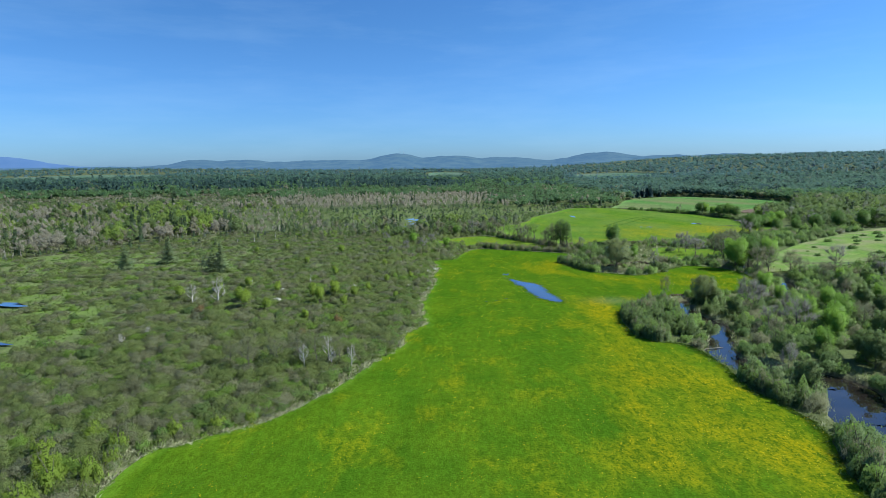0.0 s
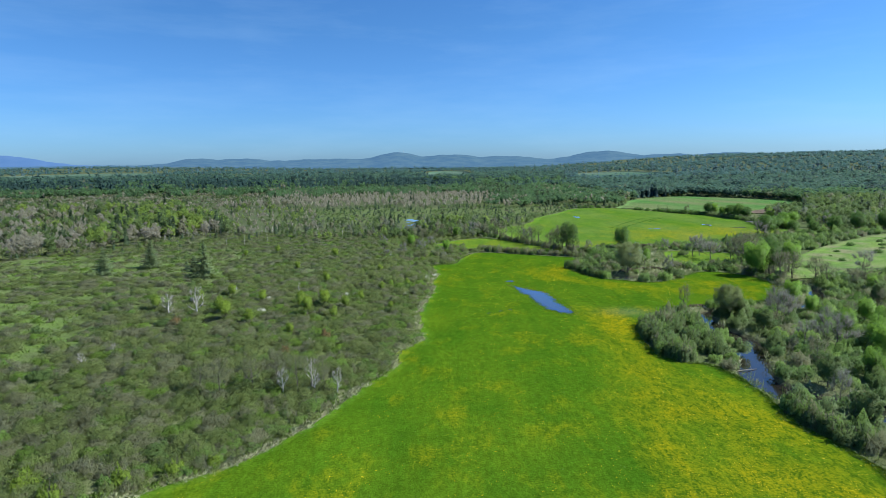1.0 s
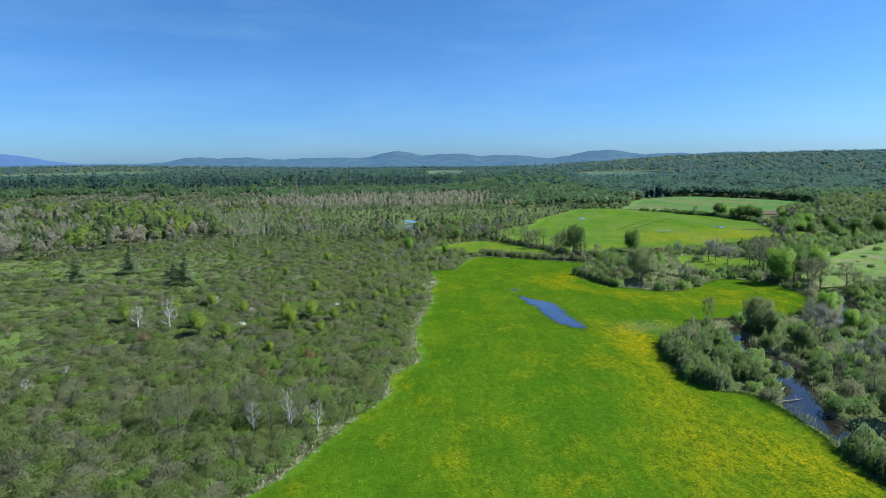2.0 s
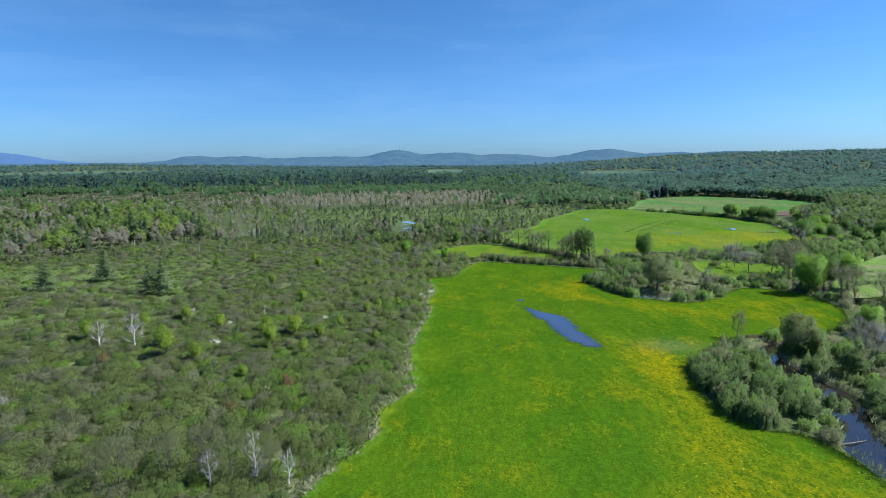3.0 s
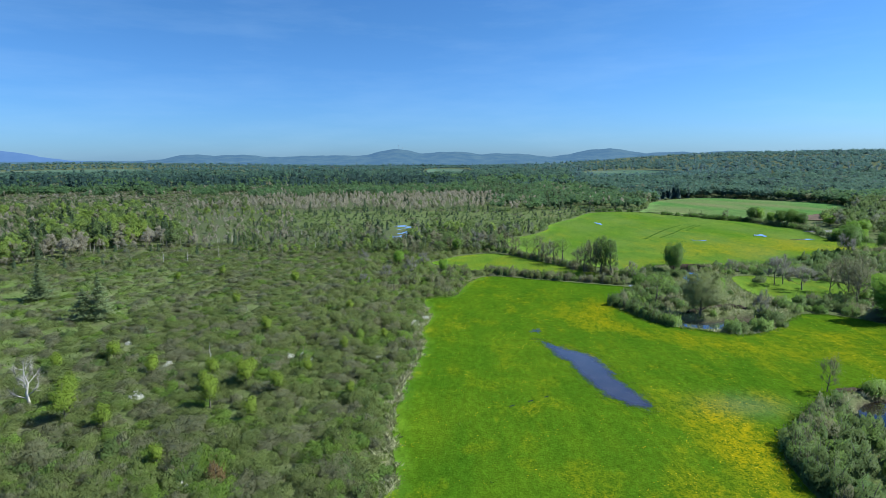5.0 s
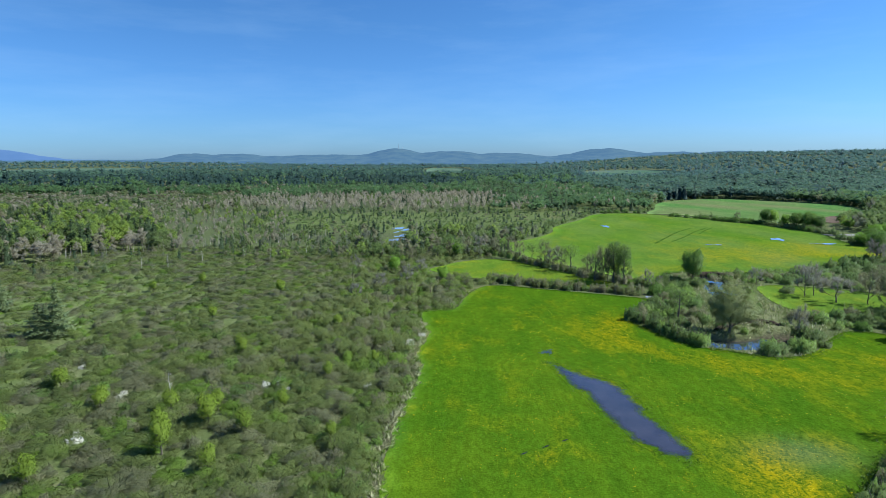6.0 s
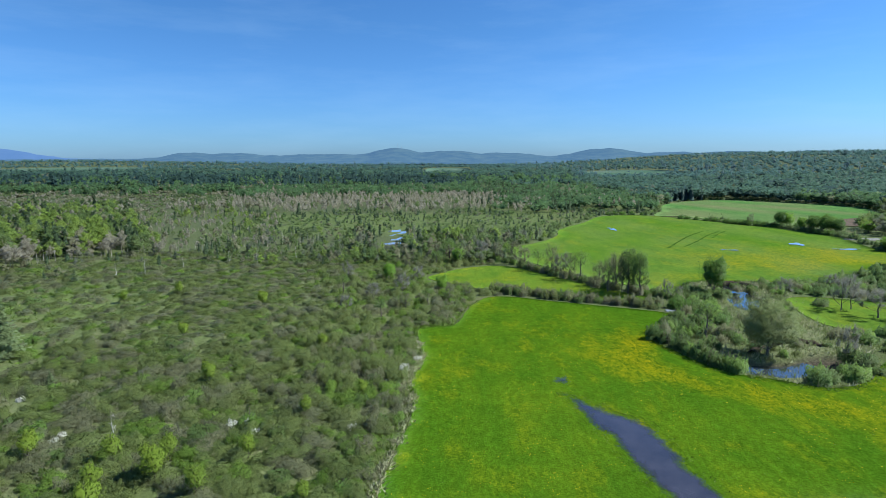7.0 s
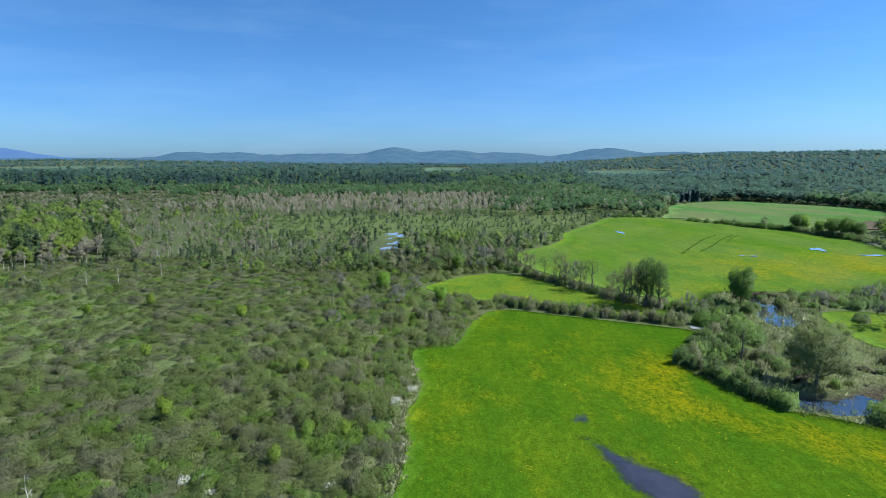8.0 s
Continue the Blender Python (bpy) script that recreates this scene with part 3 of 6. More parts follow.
def scattered(name, templates, places, material, label, category, share=0.45, lift=0.85):
    """ONE object of many plants: places are rows of x, y, z, width, height, turn, tint."""
    verts, tris, tint, turned, base = [], [], [], [], 0
    places = np.asarray(places)
    which = np.arange(len(places)) % len(templates)
    for i, (v, t) in enumerate(templates):
        rows = places[which == i]
        if not len(rows):
            continue
        c, s = np.cos(rows[:, 5:6]), np.sin(rows[:, 5:6])
        x = rows[:, 0:1] + rows[:, 3:4] * (c * v[None, :, 0] - s * v[None, :, 1])
        y = rows[:, 1:2] + rows[:, 3:4] * (s * v[None, :, 0] + c * v[None, :, 1])
        z = rows[:, 2:3] + rows[:, 4:5] * v[None, :, 2]
        verts.append(np.stack([x, y, z], 2).reshape(-1, 3))
        tris.append((t[None] + base + (np.arange(len(rows)) * len(v))[:, None, None]).reshape(-1, 3))
        tint.append(np.repeat(rows[:, 6], len(v)))
        m = soft_normals(v, t, (0, 0, v[:, 2].max() * 0.25), share, lift)
        turned.append(np.stack([c * m[None, :, 0] - s * m[None, :, 1], s * m[None, :, 0] + c * m[None, :, 1], np.repeat(m[None, :, 2], len(rows), 0)], 2).reshape(-1, 3))
        base += len(rows) * len(v)
    ob = new(name, mesh_from(name, np.concatenate(verts), np.concatenate(tris), material, np.concatenate(tint), False, normals=np.concatenate(turned)))
    return tagged(ob, label, category, kind="stuff")


def spread(r, x0, x1, y0, y1, gap, keep):
    """Shaken rows of places, where keep allows them."""
    gx, gy = np.meshgrid(np.arange(x0, x1, gap), np.arange(y0, y1, gap))
    x = gx.ravel() + (r.rand(gx.size) - 0.5) * gap * 1.1
    y = gy.ravel() + (r.rand(gx.size) - 0.5) * gap * 1.1
    ok = keep(x, y)
    return x[ok], y[ok]


def rows_of(r, x, y, wide, tall, vary=0.3):
    k = len(x)
    f = 1 + vary * (2 * r.rand(k) - 1)
    return np.stack([x, y, height(x, y) - 0.05, wide * f, tall * f * (0.85 + 0.3 * r.rand(k)), r.rand(k) * 6.283, r.rand(k)], 1)


def part(name, piece, material, parent, label="", sharp=True):
    me = piece if isinstance(piece, bpy.types.Mesh) else mesh_from(name, piece[0], piece[1], material, sharp=sharp)
    ob = new(name, me)
    ob.parent = parent
    if label:
        ob["label"] = label
    return ob


# ---- ground ----
cols = np.concatenate([np.arange(-300, -60, 4.0), np.arange(-60, 40, 3.0), np.arange(40, 128, 1.0), np.arange(128, 301, 4.0)])
ys = [-120.0, -100, -80, -60, -40, -20, 0, 15, 28, 40, 50]
while ys[-1] < 305:
    ys.append(ys[-1] + 1.25)
while ys[-1] < 4950:
    ys.append(ys[-1] + 0.018 * (ys[-1] - 120))
ys = np.array(ys)
wide = 1 + np.maximum(0, ys - 200) / 190.0
gx, gy = cols[None, :] * wide[:, None], np.repeat(ys[:, None], len(cols), 1)
gx, gy = gx.ravel(), gy.ravel()
cut = np.zeros(gx.shape)
near = (gx > 35) & (gx < 140) & (gy < 320)
cut[near] = carve(gx[near], gy[near])
dip = 1.7 * cut
edge_d = np.full(gx.shape, 99.0)
nb = (gx > -70) & (gx < 135) & (gy < 300)
edge_d[nb] = away(MEADOW, gx[nb], gy[nb], True)
gz = height(gx, gy) - dip
nc = len(cols)
ii, jj = np.meshgrid(np.arange(len(ys) - 1), np.arange(nc - 1), indexing="ij")
q0 = (ii * nc + jj).ravel()
quads = np.stack([q0, q0 + 1, q0 + nc + 1, q0 + nc], 1)
sedge = np.clip(step(-60, -95, gx + 0.10 * (gy - 150)) * step(110, 135, gy) * (1 - step(250, 300, gy)) * (0.75 + 0.6 * wave(gx, gy, 45, 21)), 0, 1)
sedge = np.maximum(sedge, np.clip(0.55 * wave(gx, gy, 60, 22) - 0.05, 0, 1) * (gx < 0) * (gy < 330))
straw = (1 - step(1.5, 4.0, edge_d)) * (gx < 40) * (gy < 232)
pool_d = np.full(gx.shape, 99.0)
pool_d[near] = np.minimum(away(POOL, gx[near], gy[near]), away(BROOK, gx[near], gy[near]) + 2)
straw = np.maximum(straw, 0.55 * (1 - step(6, 11, pool_d)))
straw = np.maximum(straw, np.clip(0.25 + 0.5 * wave(gx, gy, 30, 24), 0, 0.8) * (gx < 0) * (gy < 330) * (1 - sedge))
wood = step(310, 400, gy) * np.where(gx < 30, 1, step(640, 700, gy))
bog = step(-150, -110, gx) * step(385, 410, gy) * (1 - step(500, 540, gy)) * (gx < 130)
wood = wood * (1 - bog)
sedge = np.maximum(sedge, 0.35 * bog)
wood = np.maximum(wood, step(210, 330, gx) * step(280, 330, gy))
ground = new("ground", mesh_from("ground", np.stack([gx, gy, gz], 1), quads, M_GROUND, sharp=False,
                                 extra={"sedge": sedge, "straw": straw, "bank": np.clip(cut * 1.6, 0, 1), "wood": wood}))
tagged(ground, "brown and green rough ground of swamp and woods", "ground", kind="structure")


def field_sheet(name, line, gap, lift, material, label, bloom, thin, skirt=0.5):
    """A field of grass inside an outline, with an edge that drops to the ground round it."""
    from mathutils.geometry import delaunay_2d_cdt
    lo, hi = line.min(0), line.max(0)
    x, y = np.meshgrid(np.arange(lo[0], hi[0], gap), np.arange(lo[1], hi[1], gap))
    x, y = x.ravel() + 0.37 * gap * np.sin(y.ravel()), y.ravel()
    ok = inside(line, x, y)
    x, y = x[ok], y[ok]
    ok = away(line, x, y, True) > gap * 0.6
    pts = np.concatenate([line, np.stack([x[ok], y[ok]], 1)])
    k = len(line)
    v, _, f, *_ = delaunay_2d_cdt([Vector(p) for p in pts], [(i, (i + 1) % k) for i in range(k)], [], 1, 1e-4)
    v = np.array([(p.x, p.y) for p in v])
    z = height(v[:, 0], v[:, 1]) + lift
    tris = [tuple(t) for t in f]
    ring = np.array([(p[0], p[1], height(p[0], p[1]) + lift - skirt) for p in line])
    verts = np.concatenate([np.column_stack([v, z]), ring])
    base = len(v)
    for i in range(k):
        j = (i + 1) % k
        tris += [(i, base + i, base + j), (i, base + j, j)]
    xx, yy = verts[:, 0], verts[:, 1]
    ob = new(name, mesh_from(name, verts, np.array(tris), material, sharp=False, extra={"bloom": bloom(xx, yy), "thin": thin(xx, yy)}))
    return tagged(ob, label, "field", kind="structure")


def spot(x, y, cx, cy, rx, ry, turn=0.0):
    c, s = math.cos(radians(turn)), math.sin(radians(turn))
    u, w = ((x - cx) * c + (y - cy) * s) / rx, (-(x - cx) * s + (y - cy) * c) / ry
    return np.exp(-(u * u + w * w))


def bloom_near(x, y):
    b = 1.2 * spot(x, y, 45.5, 154, 5, 9) + 0.85 * spot(x, y, 43, 140, 6.5, 9) + 0.7 * spot(x, y, 41, 116, 7, 16, -8) + 0.9 * spot(x, y, 50, 99, 6, 11) + 0.40 * spot(x, y, 36, 96, 9, 16)
    b = b + 0.95 * spot(x, y, 50, 76, 8, 13) + 0.55 * spot(x, y, 34, 76, 10, 10) + 0.30 * spot(x, y, 18, 70, 12, 8) + 0.5 * spot(x, y, 55, 165, 9, 4, 20) + 0.4 * spot(x, y, 33, 140, 3, 8)
    b = b + 0.6 * spot(x, y, 48, 226, 8, 8) + 0.5 * spot(x, y, 34, 229, 5, 6) + 0.75 * spot(x, y, 36, 215, 7, 6, -30) + 0.6 * spot(x, y, 44, 208, 9, 5, -30) + 0.55 * spot(x, y, 56, 198, 14, 6, -25)
    b = b + 0.5 * spot(x, y, 78, 190, 16, 9) + 0.45 * spot(x, y, 98, 190, 14, 14) + 0.5 * spot(x, y, 8.5, 213, 4, 5) + 0.35 * spot(x, y, 7.5, 176, 3, 5) + 0.35 * spot(x, y, 20, 198, 3, 5)
    b = b + 0.3 * spot(x, y, 18.5, 138, 4, 8) + 0.35 * spot(x, y, 0, 112, 5, 8) + 0.3 * spot(x, y, 19, 101, 6, 9) + 0.25 * spot(x, y, 4, 92, 7, 7) + 0.3 * spot(x, y, -14, 79, 7, 6) + 0.4 * spot(x, y, 42, 222, 10, 7)
    return np.clip(0.70 * b + 0.3 * spot(x, y, 45.5, 154, 4.5, 8) + 0.10 * wave(x, y, 20, 31) + 0.08 * wave(x, y, 8, 33) + 0.07, 0, 1)


meadow = field_sheet("meadow", MEADOW, 2.2, 0.10, M_MEADOW, "bright green meadow with patches of yellow dandelions", bloom_near,
                     lambda x, y: np.clip(0.8 * spot(x, y, 52, 163, 7, 4) + 0.12 * (1 - step(0, 2.0, away(MEADOW, x, y, True))) * (x < 20), 0, 0.8), 1.0)
strip = field_sheet("meadow_strip", STRIP, 3, 0.10, M_STRIP, "light green grass strip between hedgerows", lambda x, y: 0.25 + 0.2 * wave(x, y, 20, 2), lambda x, y: 0.05 + 0 * x)
field = field_sheet("far_field", FIELD, 5, 0.15, M_FIELD, "bright green far field with yellow flower drifts",
                    lambda x, y: np.clip(0.6 * spot(x, y, 165, 335, 26, 22) + 0.55 * spot(x, y, 150, 315, 40, 12) + 0.5 * spot(x, y, 80, 290, 14, 14) + 0.35 * spot(x, y, 120, 330, 30, 30) + 0.2 * wave(x, y, 40, 4) + 0.06, 0, 1),
                    lambda x, y: 0.25 + 0.15 * wave(x, y, 60, 6))
far_field = field_sheet("distant_field", FAR_FIELD, 8, 0.25, M_PALE, "pale green distant field ringed by woods", lambda x, y: 0 * x, lambda x, y: np.clip(0.3 + 0.4 * wave(x, y, 80, 9), 0, 1))
pasture = field_sheet("pasture", PASTURE, 4, 0.30, M_PASTURE, "pale green pasture slope dotted with bushes", lambda x, y: 0 * x, lambda x, y: np.clip(0.25 + 0.8 * wave(x, y, 16, 10), 0, 1))
glade = field_sheet("glade", GLADE, 3, 0.10, M_FIELD, "light green grass clearing among willows", lambda x, y: 0.22 + 0 * x, lambda x, y: 0.2 + 0 * x)

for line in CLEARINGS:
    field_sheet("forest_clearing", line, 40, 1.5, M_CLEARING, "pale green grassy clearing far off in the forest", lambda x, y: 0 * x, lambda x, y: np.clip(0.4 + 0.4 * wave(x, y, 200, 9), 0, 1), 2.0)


# ---- water ----
def ribbon(name, line, half, z, material, label):
    d = np.gradient(line, axis=0)
    d /= np.linalg.norm(d, axis=1)[:, None]
    side = np.stack([-d[:, 1], d[:, 0]], 1)
    verts, tris = [], []
    for i, (p, s) in enumerate(zip(line, side)):
        for k in (-1, 0, 1):
            verts.append((*(p + s * half * k), z))
        if i:
            for k in (0, 1):
                a = 3 * (i - 1) + k
                tris += [(a, a + 4, a + 1), (a, a + 3, a + 4)]
    return tagged(new(name, mesh_from(name, verts, tris, material, sharp=False)), label, "stream", kind="structure")


def pond(name, line, z, material, label, gap=0.0, full=1.0):
    """A sheet of still water; with a gap it is gridded, and "deep" tells how far from its edge each place lies."""
    if gap:
        from mathutils.geometry import delaunay_2d_cdt
        lo, hi = line.min(0), line.max(0)
        x, y = (a.ravel() for a in np.meshgrid(np.arange(lo[0], hi[0], gap), np.arange(lo[1], hi[1], gap)))
        ok = inside(line, x, y) & (away(line, x, y, True) > gap * 0.5)
        pts = np.concatenate([line, np.stack([x[ok], y[ok]], 1)])
        v, _, f, *_ = delaunay_2d_cdt([Vector(p) for p in pts], [(i, (i + 1) % len(line)) for i in range(len(line))], [], 1, 1e-4)
        v = np.array([(p.x, p.y, z) for p in v])
        me = mesh_from(name, v, np.array([tuple(t) for t in f]), material, sharp=False, extra={"deep": np.clip(away(line, v[:, 0], v[:, 1], True) / 3.0, 0, 1) * full})
        return tagged(new(name, me), label, "water", kind="structure")
    bm = bmesh.new()
    bm.faces.new([bm.verts.new((*p, z)) for p in line])
    bmesh.ops.triangulate(bm, faces=bm.faces)
    me = bpy.data.meshes.new(name)
    bm.to_mesh(me)
    bm.free()
    me.materials.append(material)
    return tagged(new(name, me), label, "water", kind="structure")


ribbon("water_pool", POOL[40:], 4.0, -0.90, M_POOL, "still pool at the bend reflecting blue sky")
ribbon("water_stream", BROOK, 5.2, -0.95, M_STREAM, "calm dark brown stream reflecting blue sky")
ribbon("water_backwater", POOL[:24], 4.6, -0.90, M_POOL, "still backwater pool reflecting blue sky")
pond("water_puddle", PUDDLE, 0.16, M_FLOOD, "long shallow rain puddle on the meadow", 0.6)


def oval(cx, cy, rx, ry, turn=0.0, shake=0.25, k=28):
    a = np.arange(k) * 6.28318 / k
    f = 1 + shake * np.sin(3 * a + cx) * 0.6 + shake * np.sin(5 * a + cy) * 0.5
    u, w = rx * f * np.cos(a), ry * f * np.sin(a)
    c, s = math.cos(radians(turn)), math.sin(radians(turn))
    return np.stack([cx + u * c - w * s, cy + u * s + w * c], 1)


pond("water_small_puddle", oval(24.2, 204, 2.3, 3.0), 0.16, M_FLOOD, "small shallow puddle in meadow grass", 0.5, 0.85)


# ---- far hills ----
def ridge(name, y0, deep, tops, floor, material, label):
    """A line of rounded hills: tops are rows of bearing, height and half width (as fractions of the distance)."""
    s = np.linspace(-1.05, 1.05, 420)
    v = np.linspace(0, 1, 16)
    x, t = np.meshgrid(s, v)
    top = np.full(s.shape, 0.0)
    for at, high, half in tops:
        top = np.maximum(top, high * np.exp(-np.abs((s - at) / half) ** 2.2)) + 0.18 * np.minimum(top, high * np.exp(-((s - at) / half) ** 2))
    top = top + 0.0007 * wave(s * 100, 0 * s, 4.2, 41) + 0.00025 * wave(s * 100, 0 * s, 0.9, 42)
    y = y0 - deep * (1 - t)
    z = floor + (42 + y0 * np.maximum(top[None, :], -0.004) - floor) * step(0, 1, t) ** 0.8 * (1 + 0.03 * wave(x * y, y, 260, 44) * (1 - t))
    k = len(s)
    i, j = np.meshgrid(np.arange(15), np.arange(k - 1), indexing="ij")
    q = (i * k + j).ravel()
    verts = np.stack([(x * y).ravel(), y.ravel(), z.ravel()], 1)
    ob = new(name, mesh_from(name, verts, np.stack([q, q + 1, q + k + 1, q + k], 1), material, sharp=False))
    return tagged(ob, label, "hills", kind="structure")


# last two arguments: painted haze colour and how strongly it glows
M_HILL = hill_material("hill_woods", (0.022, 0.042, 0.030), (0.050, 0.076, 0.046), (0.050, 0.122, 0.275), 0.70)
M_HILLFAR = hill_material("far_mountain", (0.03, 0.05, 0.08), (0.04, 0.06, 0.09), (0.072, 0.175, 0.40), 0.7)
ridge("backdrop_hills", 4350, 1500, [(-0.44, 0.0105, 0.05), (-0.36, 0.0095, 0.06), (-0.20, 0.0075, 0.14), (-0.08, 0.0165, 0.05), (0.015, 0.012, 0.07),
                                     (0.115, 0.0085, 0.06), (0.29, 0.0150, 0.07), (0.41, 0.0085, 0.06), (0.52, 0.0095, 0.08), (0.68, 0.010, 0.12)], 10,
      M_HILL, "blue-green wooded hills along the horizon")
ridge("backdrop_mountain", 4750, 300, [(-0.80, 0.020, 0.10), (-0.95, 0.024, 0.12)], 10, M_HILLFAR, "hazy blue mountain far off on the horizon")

# ---- woods and scrub ----
rnd = np.random.RandomState(7)
FIELDS = (MEADOW, STRIP, FIELD, FAR_FIELD, PASTURE, GLADE, *CLEARINGS)


def open_ground(x, y, gap=1.2):
    """True away from fields and water."""
    ok = np.ones(x.shape, bool)
    for line in FIELDS:
        lo, hi = line.min(0) - 4, line.max(0) + 4
        m = (x > lo[0]) & (x < hi[0]) & (y > lo[1]) & (y < hi[1])
        if m.any():
            ok[m] &= ~inside(line, x[m], y[m]) & (away(line, x[m], y[m], True) > gap)
    m = (x > 50) & (x < 135) & (y < 310)
    ok[m] &= (away(BROOK, x[m], y[m]) > np.where(y[m] < 112, 5.0, np.where(y[m] < 145, 4.2, 3.0))) & (away(POOL, x[m], y[m]) > np.where((y[m] > 245) | (y[m] < 216), 4.0, 1.2))
    return ok


def wood_edge(x):
    """Where the woods begin, by the distance ahead."""
    return np.where(x < -150, 325 + (x + 150) * 1.35, 325 + (x + 150) * 0.55)


def shares(r, x, y, limits, size=24, seed=50, mixed=0.22, lean=0.0):
    """Splits places into kinds that grow in loose drifts."""
    v = np.clip(0.5 + lean + 0.30 * wave(x, y, size, seed) + mixed * (r.rand(len(x)) * 2 - 1), 0, 0.9999)
    return [np.nonzero((v >= a) & (v < b))[0] for a, b in zip((0, *limits), (*limits, 1.001))]


def sedge_here(x, y):
    return np.clip(step(-60, -95, x + 0.10 * (y - 150)) * step(110, 135, y) * (1 - step(250, 300, y)) * (0.75 + 0.6 * wave(x, y, 45, 21)), 0, 1)


# swamp scrub beside the meadow
def scrub(name, y0, y1, gap, lumps, rings, sides, leaves, shoots, wide, high):
    x, y = spread(rnd, -0.9 * y1 - 12, 22, y0, y1, gap, lambda x, y: (x > -0.9 * y - 14) & open_ground(x, y, 1.6) & (y < wood_edge(x) + 10) & ((x < 5) | (y > 236)))
    drift = step(-0.35, 0.15, wave(0.45 * x, y, 13, 57) + 0.35 * wave(x, y, 6, 58))
    keep = (rnd.rand(len(x)) > np.clip(1.5 * sedge_here(x, y), 0, 1) * (0.35 + 0.50 * drift)) & (((x + 141) / 14) ** 2 + ((y - 164) / 9) ** 2 > 1) & (((x + 108) / 9) ** 2 + ((y - 125) / 7) ** 2 > 1)
    keep &= rnd.rand(len(x)) > 0.10 + 0.5 * np.clip(wave(x, y, 13, 54) - 0.55, 0, 1)
    keep &= (away(MEADOW, x, y, True) > 2.0 + 2.2 * (1 + wave(x, y, 9, 55)) * (y < 150)) | (rnd.rand(len(x)) < 0.22)
    x, y = x[keep], y[keep]
    near_edge = away(MEADOW, x, y, True) < 3
    kinds = shares(rnd, x, y, (0.14, 0.42, 0.70, 0.93, 0.94), 11 if y0 < 100 else 17, 50, 0.13, 0.12 * step(-70, -15, x) - 0.04)
    tall = (1.0 + 0.20 * wave(x, y, 30, 52)) * (1 + 0.7 * step(-50, -20, x) * step(180, 215, y))
    looks = ((M_WILLOW, "grey-green willow scrub on wet ground", 1.0), (M_TWIG, "half-bare grey-brown swamp shrubs", 1.05), (M_ALDER, "dense olive alder scrub in the swamp", 1.1),
             (M_SCRUBGREEN, "fresh green shrubs in the swamp", 0.95), (M_LIME, "bright lime green shrubs in the swamp", 0.75), (M_ALDER, "dense olive alder scrub in the swamp", 1.15))
    for i, ((mat, label, f), pick) in enumerate(zip(looks, kinds)):
        if not len(pick):
            continue
        bare_kind = mat is M_TWIG
        shapes = [clump(100 + i * 9 + s, lumps, rings, sides, leaves if not bare_kind else leaves // 2, 0.12, 1.0, shoots * (3 if bare_kind else 1), 0.06 if bare_kind else 0.10, 0.35 if bare_kind else 0.18)
                  for s in range(7)]
        rows = rows_of(rnd, x[pick], y[pick], wide * f, high * f, 0.38)
        rows[:, 4] *= np.clip(tall[pick], 0.5, 2.2) * np.where(near_edge[pick], 0.7, 1)
        scattered(name, shapes, rows, mat, label, "shrubs", 0.55, 1.35)


scrub("swamp_scrub", 52, 150, 2.05, 4, 3, 6, 66, 24, 2.5, 1.45)
scrub("swamp_scrub", 150, 225, 2.15, 3, 3, 6, 44, 14, 2.7, 1.2)
scrub("swamp_scrub", 225, 345, 2.35, 2, 2, 6, 16, 6, 2.9, 1.05)


# riverside scrub
def bank_scrub(y0, y1, x1):
    x, y = spread(rnd, 40, x1, y0, y1, 3.4, lambda x, y: open_ground(x, y, 0.9) & ((x > 46) | (y > 240)) & (x < 1.05 * y + 20) & ~((y > 250) & (x < 66)))
    keep = rnd.rand(len(x)) > 0.18 + 0.72 * ((y > 205) & (away(POOL, x, y) < 10)) + 0.8 * ((y > 246) & (y < 270) & (x > 80) & (x < 96)) + 0.8 * ((y > 232) & (y < 262) & (np.abs(x - 1 - 0.515 * (y - 92)) < 4))
    x, y = x[keep], y[keep]
    kinds = shares(rnd, x, y, (0.32, 0.40, 0.60, 0.95), 18, 60)
    looks = ((M_WILLOW, "grey-green willow bushes on the stream bank", 1.0, 1), (M_TWIG, "half-bare grey bushes on the stream bank", 1.0, 0),
             (M_GREEN, "fresh green bushes on the stream bank", 1.0, 1), (M_BANK, "olive alder bushes on the stream bank", 1.0, 1), (M_MAPLE, "dark green saplings on the stream bank", 1.1, 1))
    for i, ((mat, label, f, leafy), pick) in enumerate(zip(looks, kinds)):
        shapes = [clump(300 + i * 9 + s, 6, 3, 6, 60 if leafy else 40, 0.13, 0.9, 8 if leafy else 40, 0.08, 0.15 if leafy else 0.3, 0.3) for s in range(6)]
        scattered("bank_scrub", shapes, rows_of(rnd, x[pick], y[pick], 2.3 * f, 3.0 * f, 0.4), mat, label, "shrubs", 0.45, 1.45)


bank_scrub(50, 300, 210)


# woods
def bare_canopy(seed, lumps, rings, sides, k, width, slim=0.26, low=0.2):
    """A leafless crown of height 1: hazy clumps of twigs over a pale stem, with rising slivers."""
    r = np.random.RandomState(seed)
    p = dome_points(r, k, 7, 1.0, 0.35)
    p[:, :2] *= slim
    p[:, 2] = low + (1 - low) * p[:, 2]
    roots = p * (0.4, 0.4, 0.70)
    return join([canopy(seed, lumps, rings, sides, 0, 0.1, slim, low + 0.12, 1.1), twigs(r, roots, p, width)]
                + ([twigs(r, np.zeros((1, 3)), np.array([[0.0, 0, 0.9]]), width * 2)] if k > 10 else []))


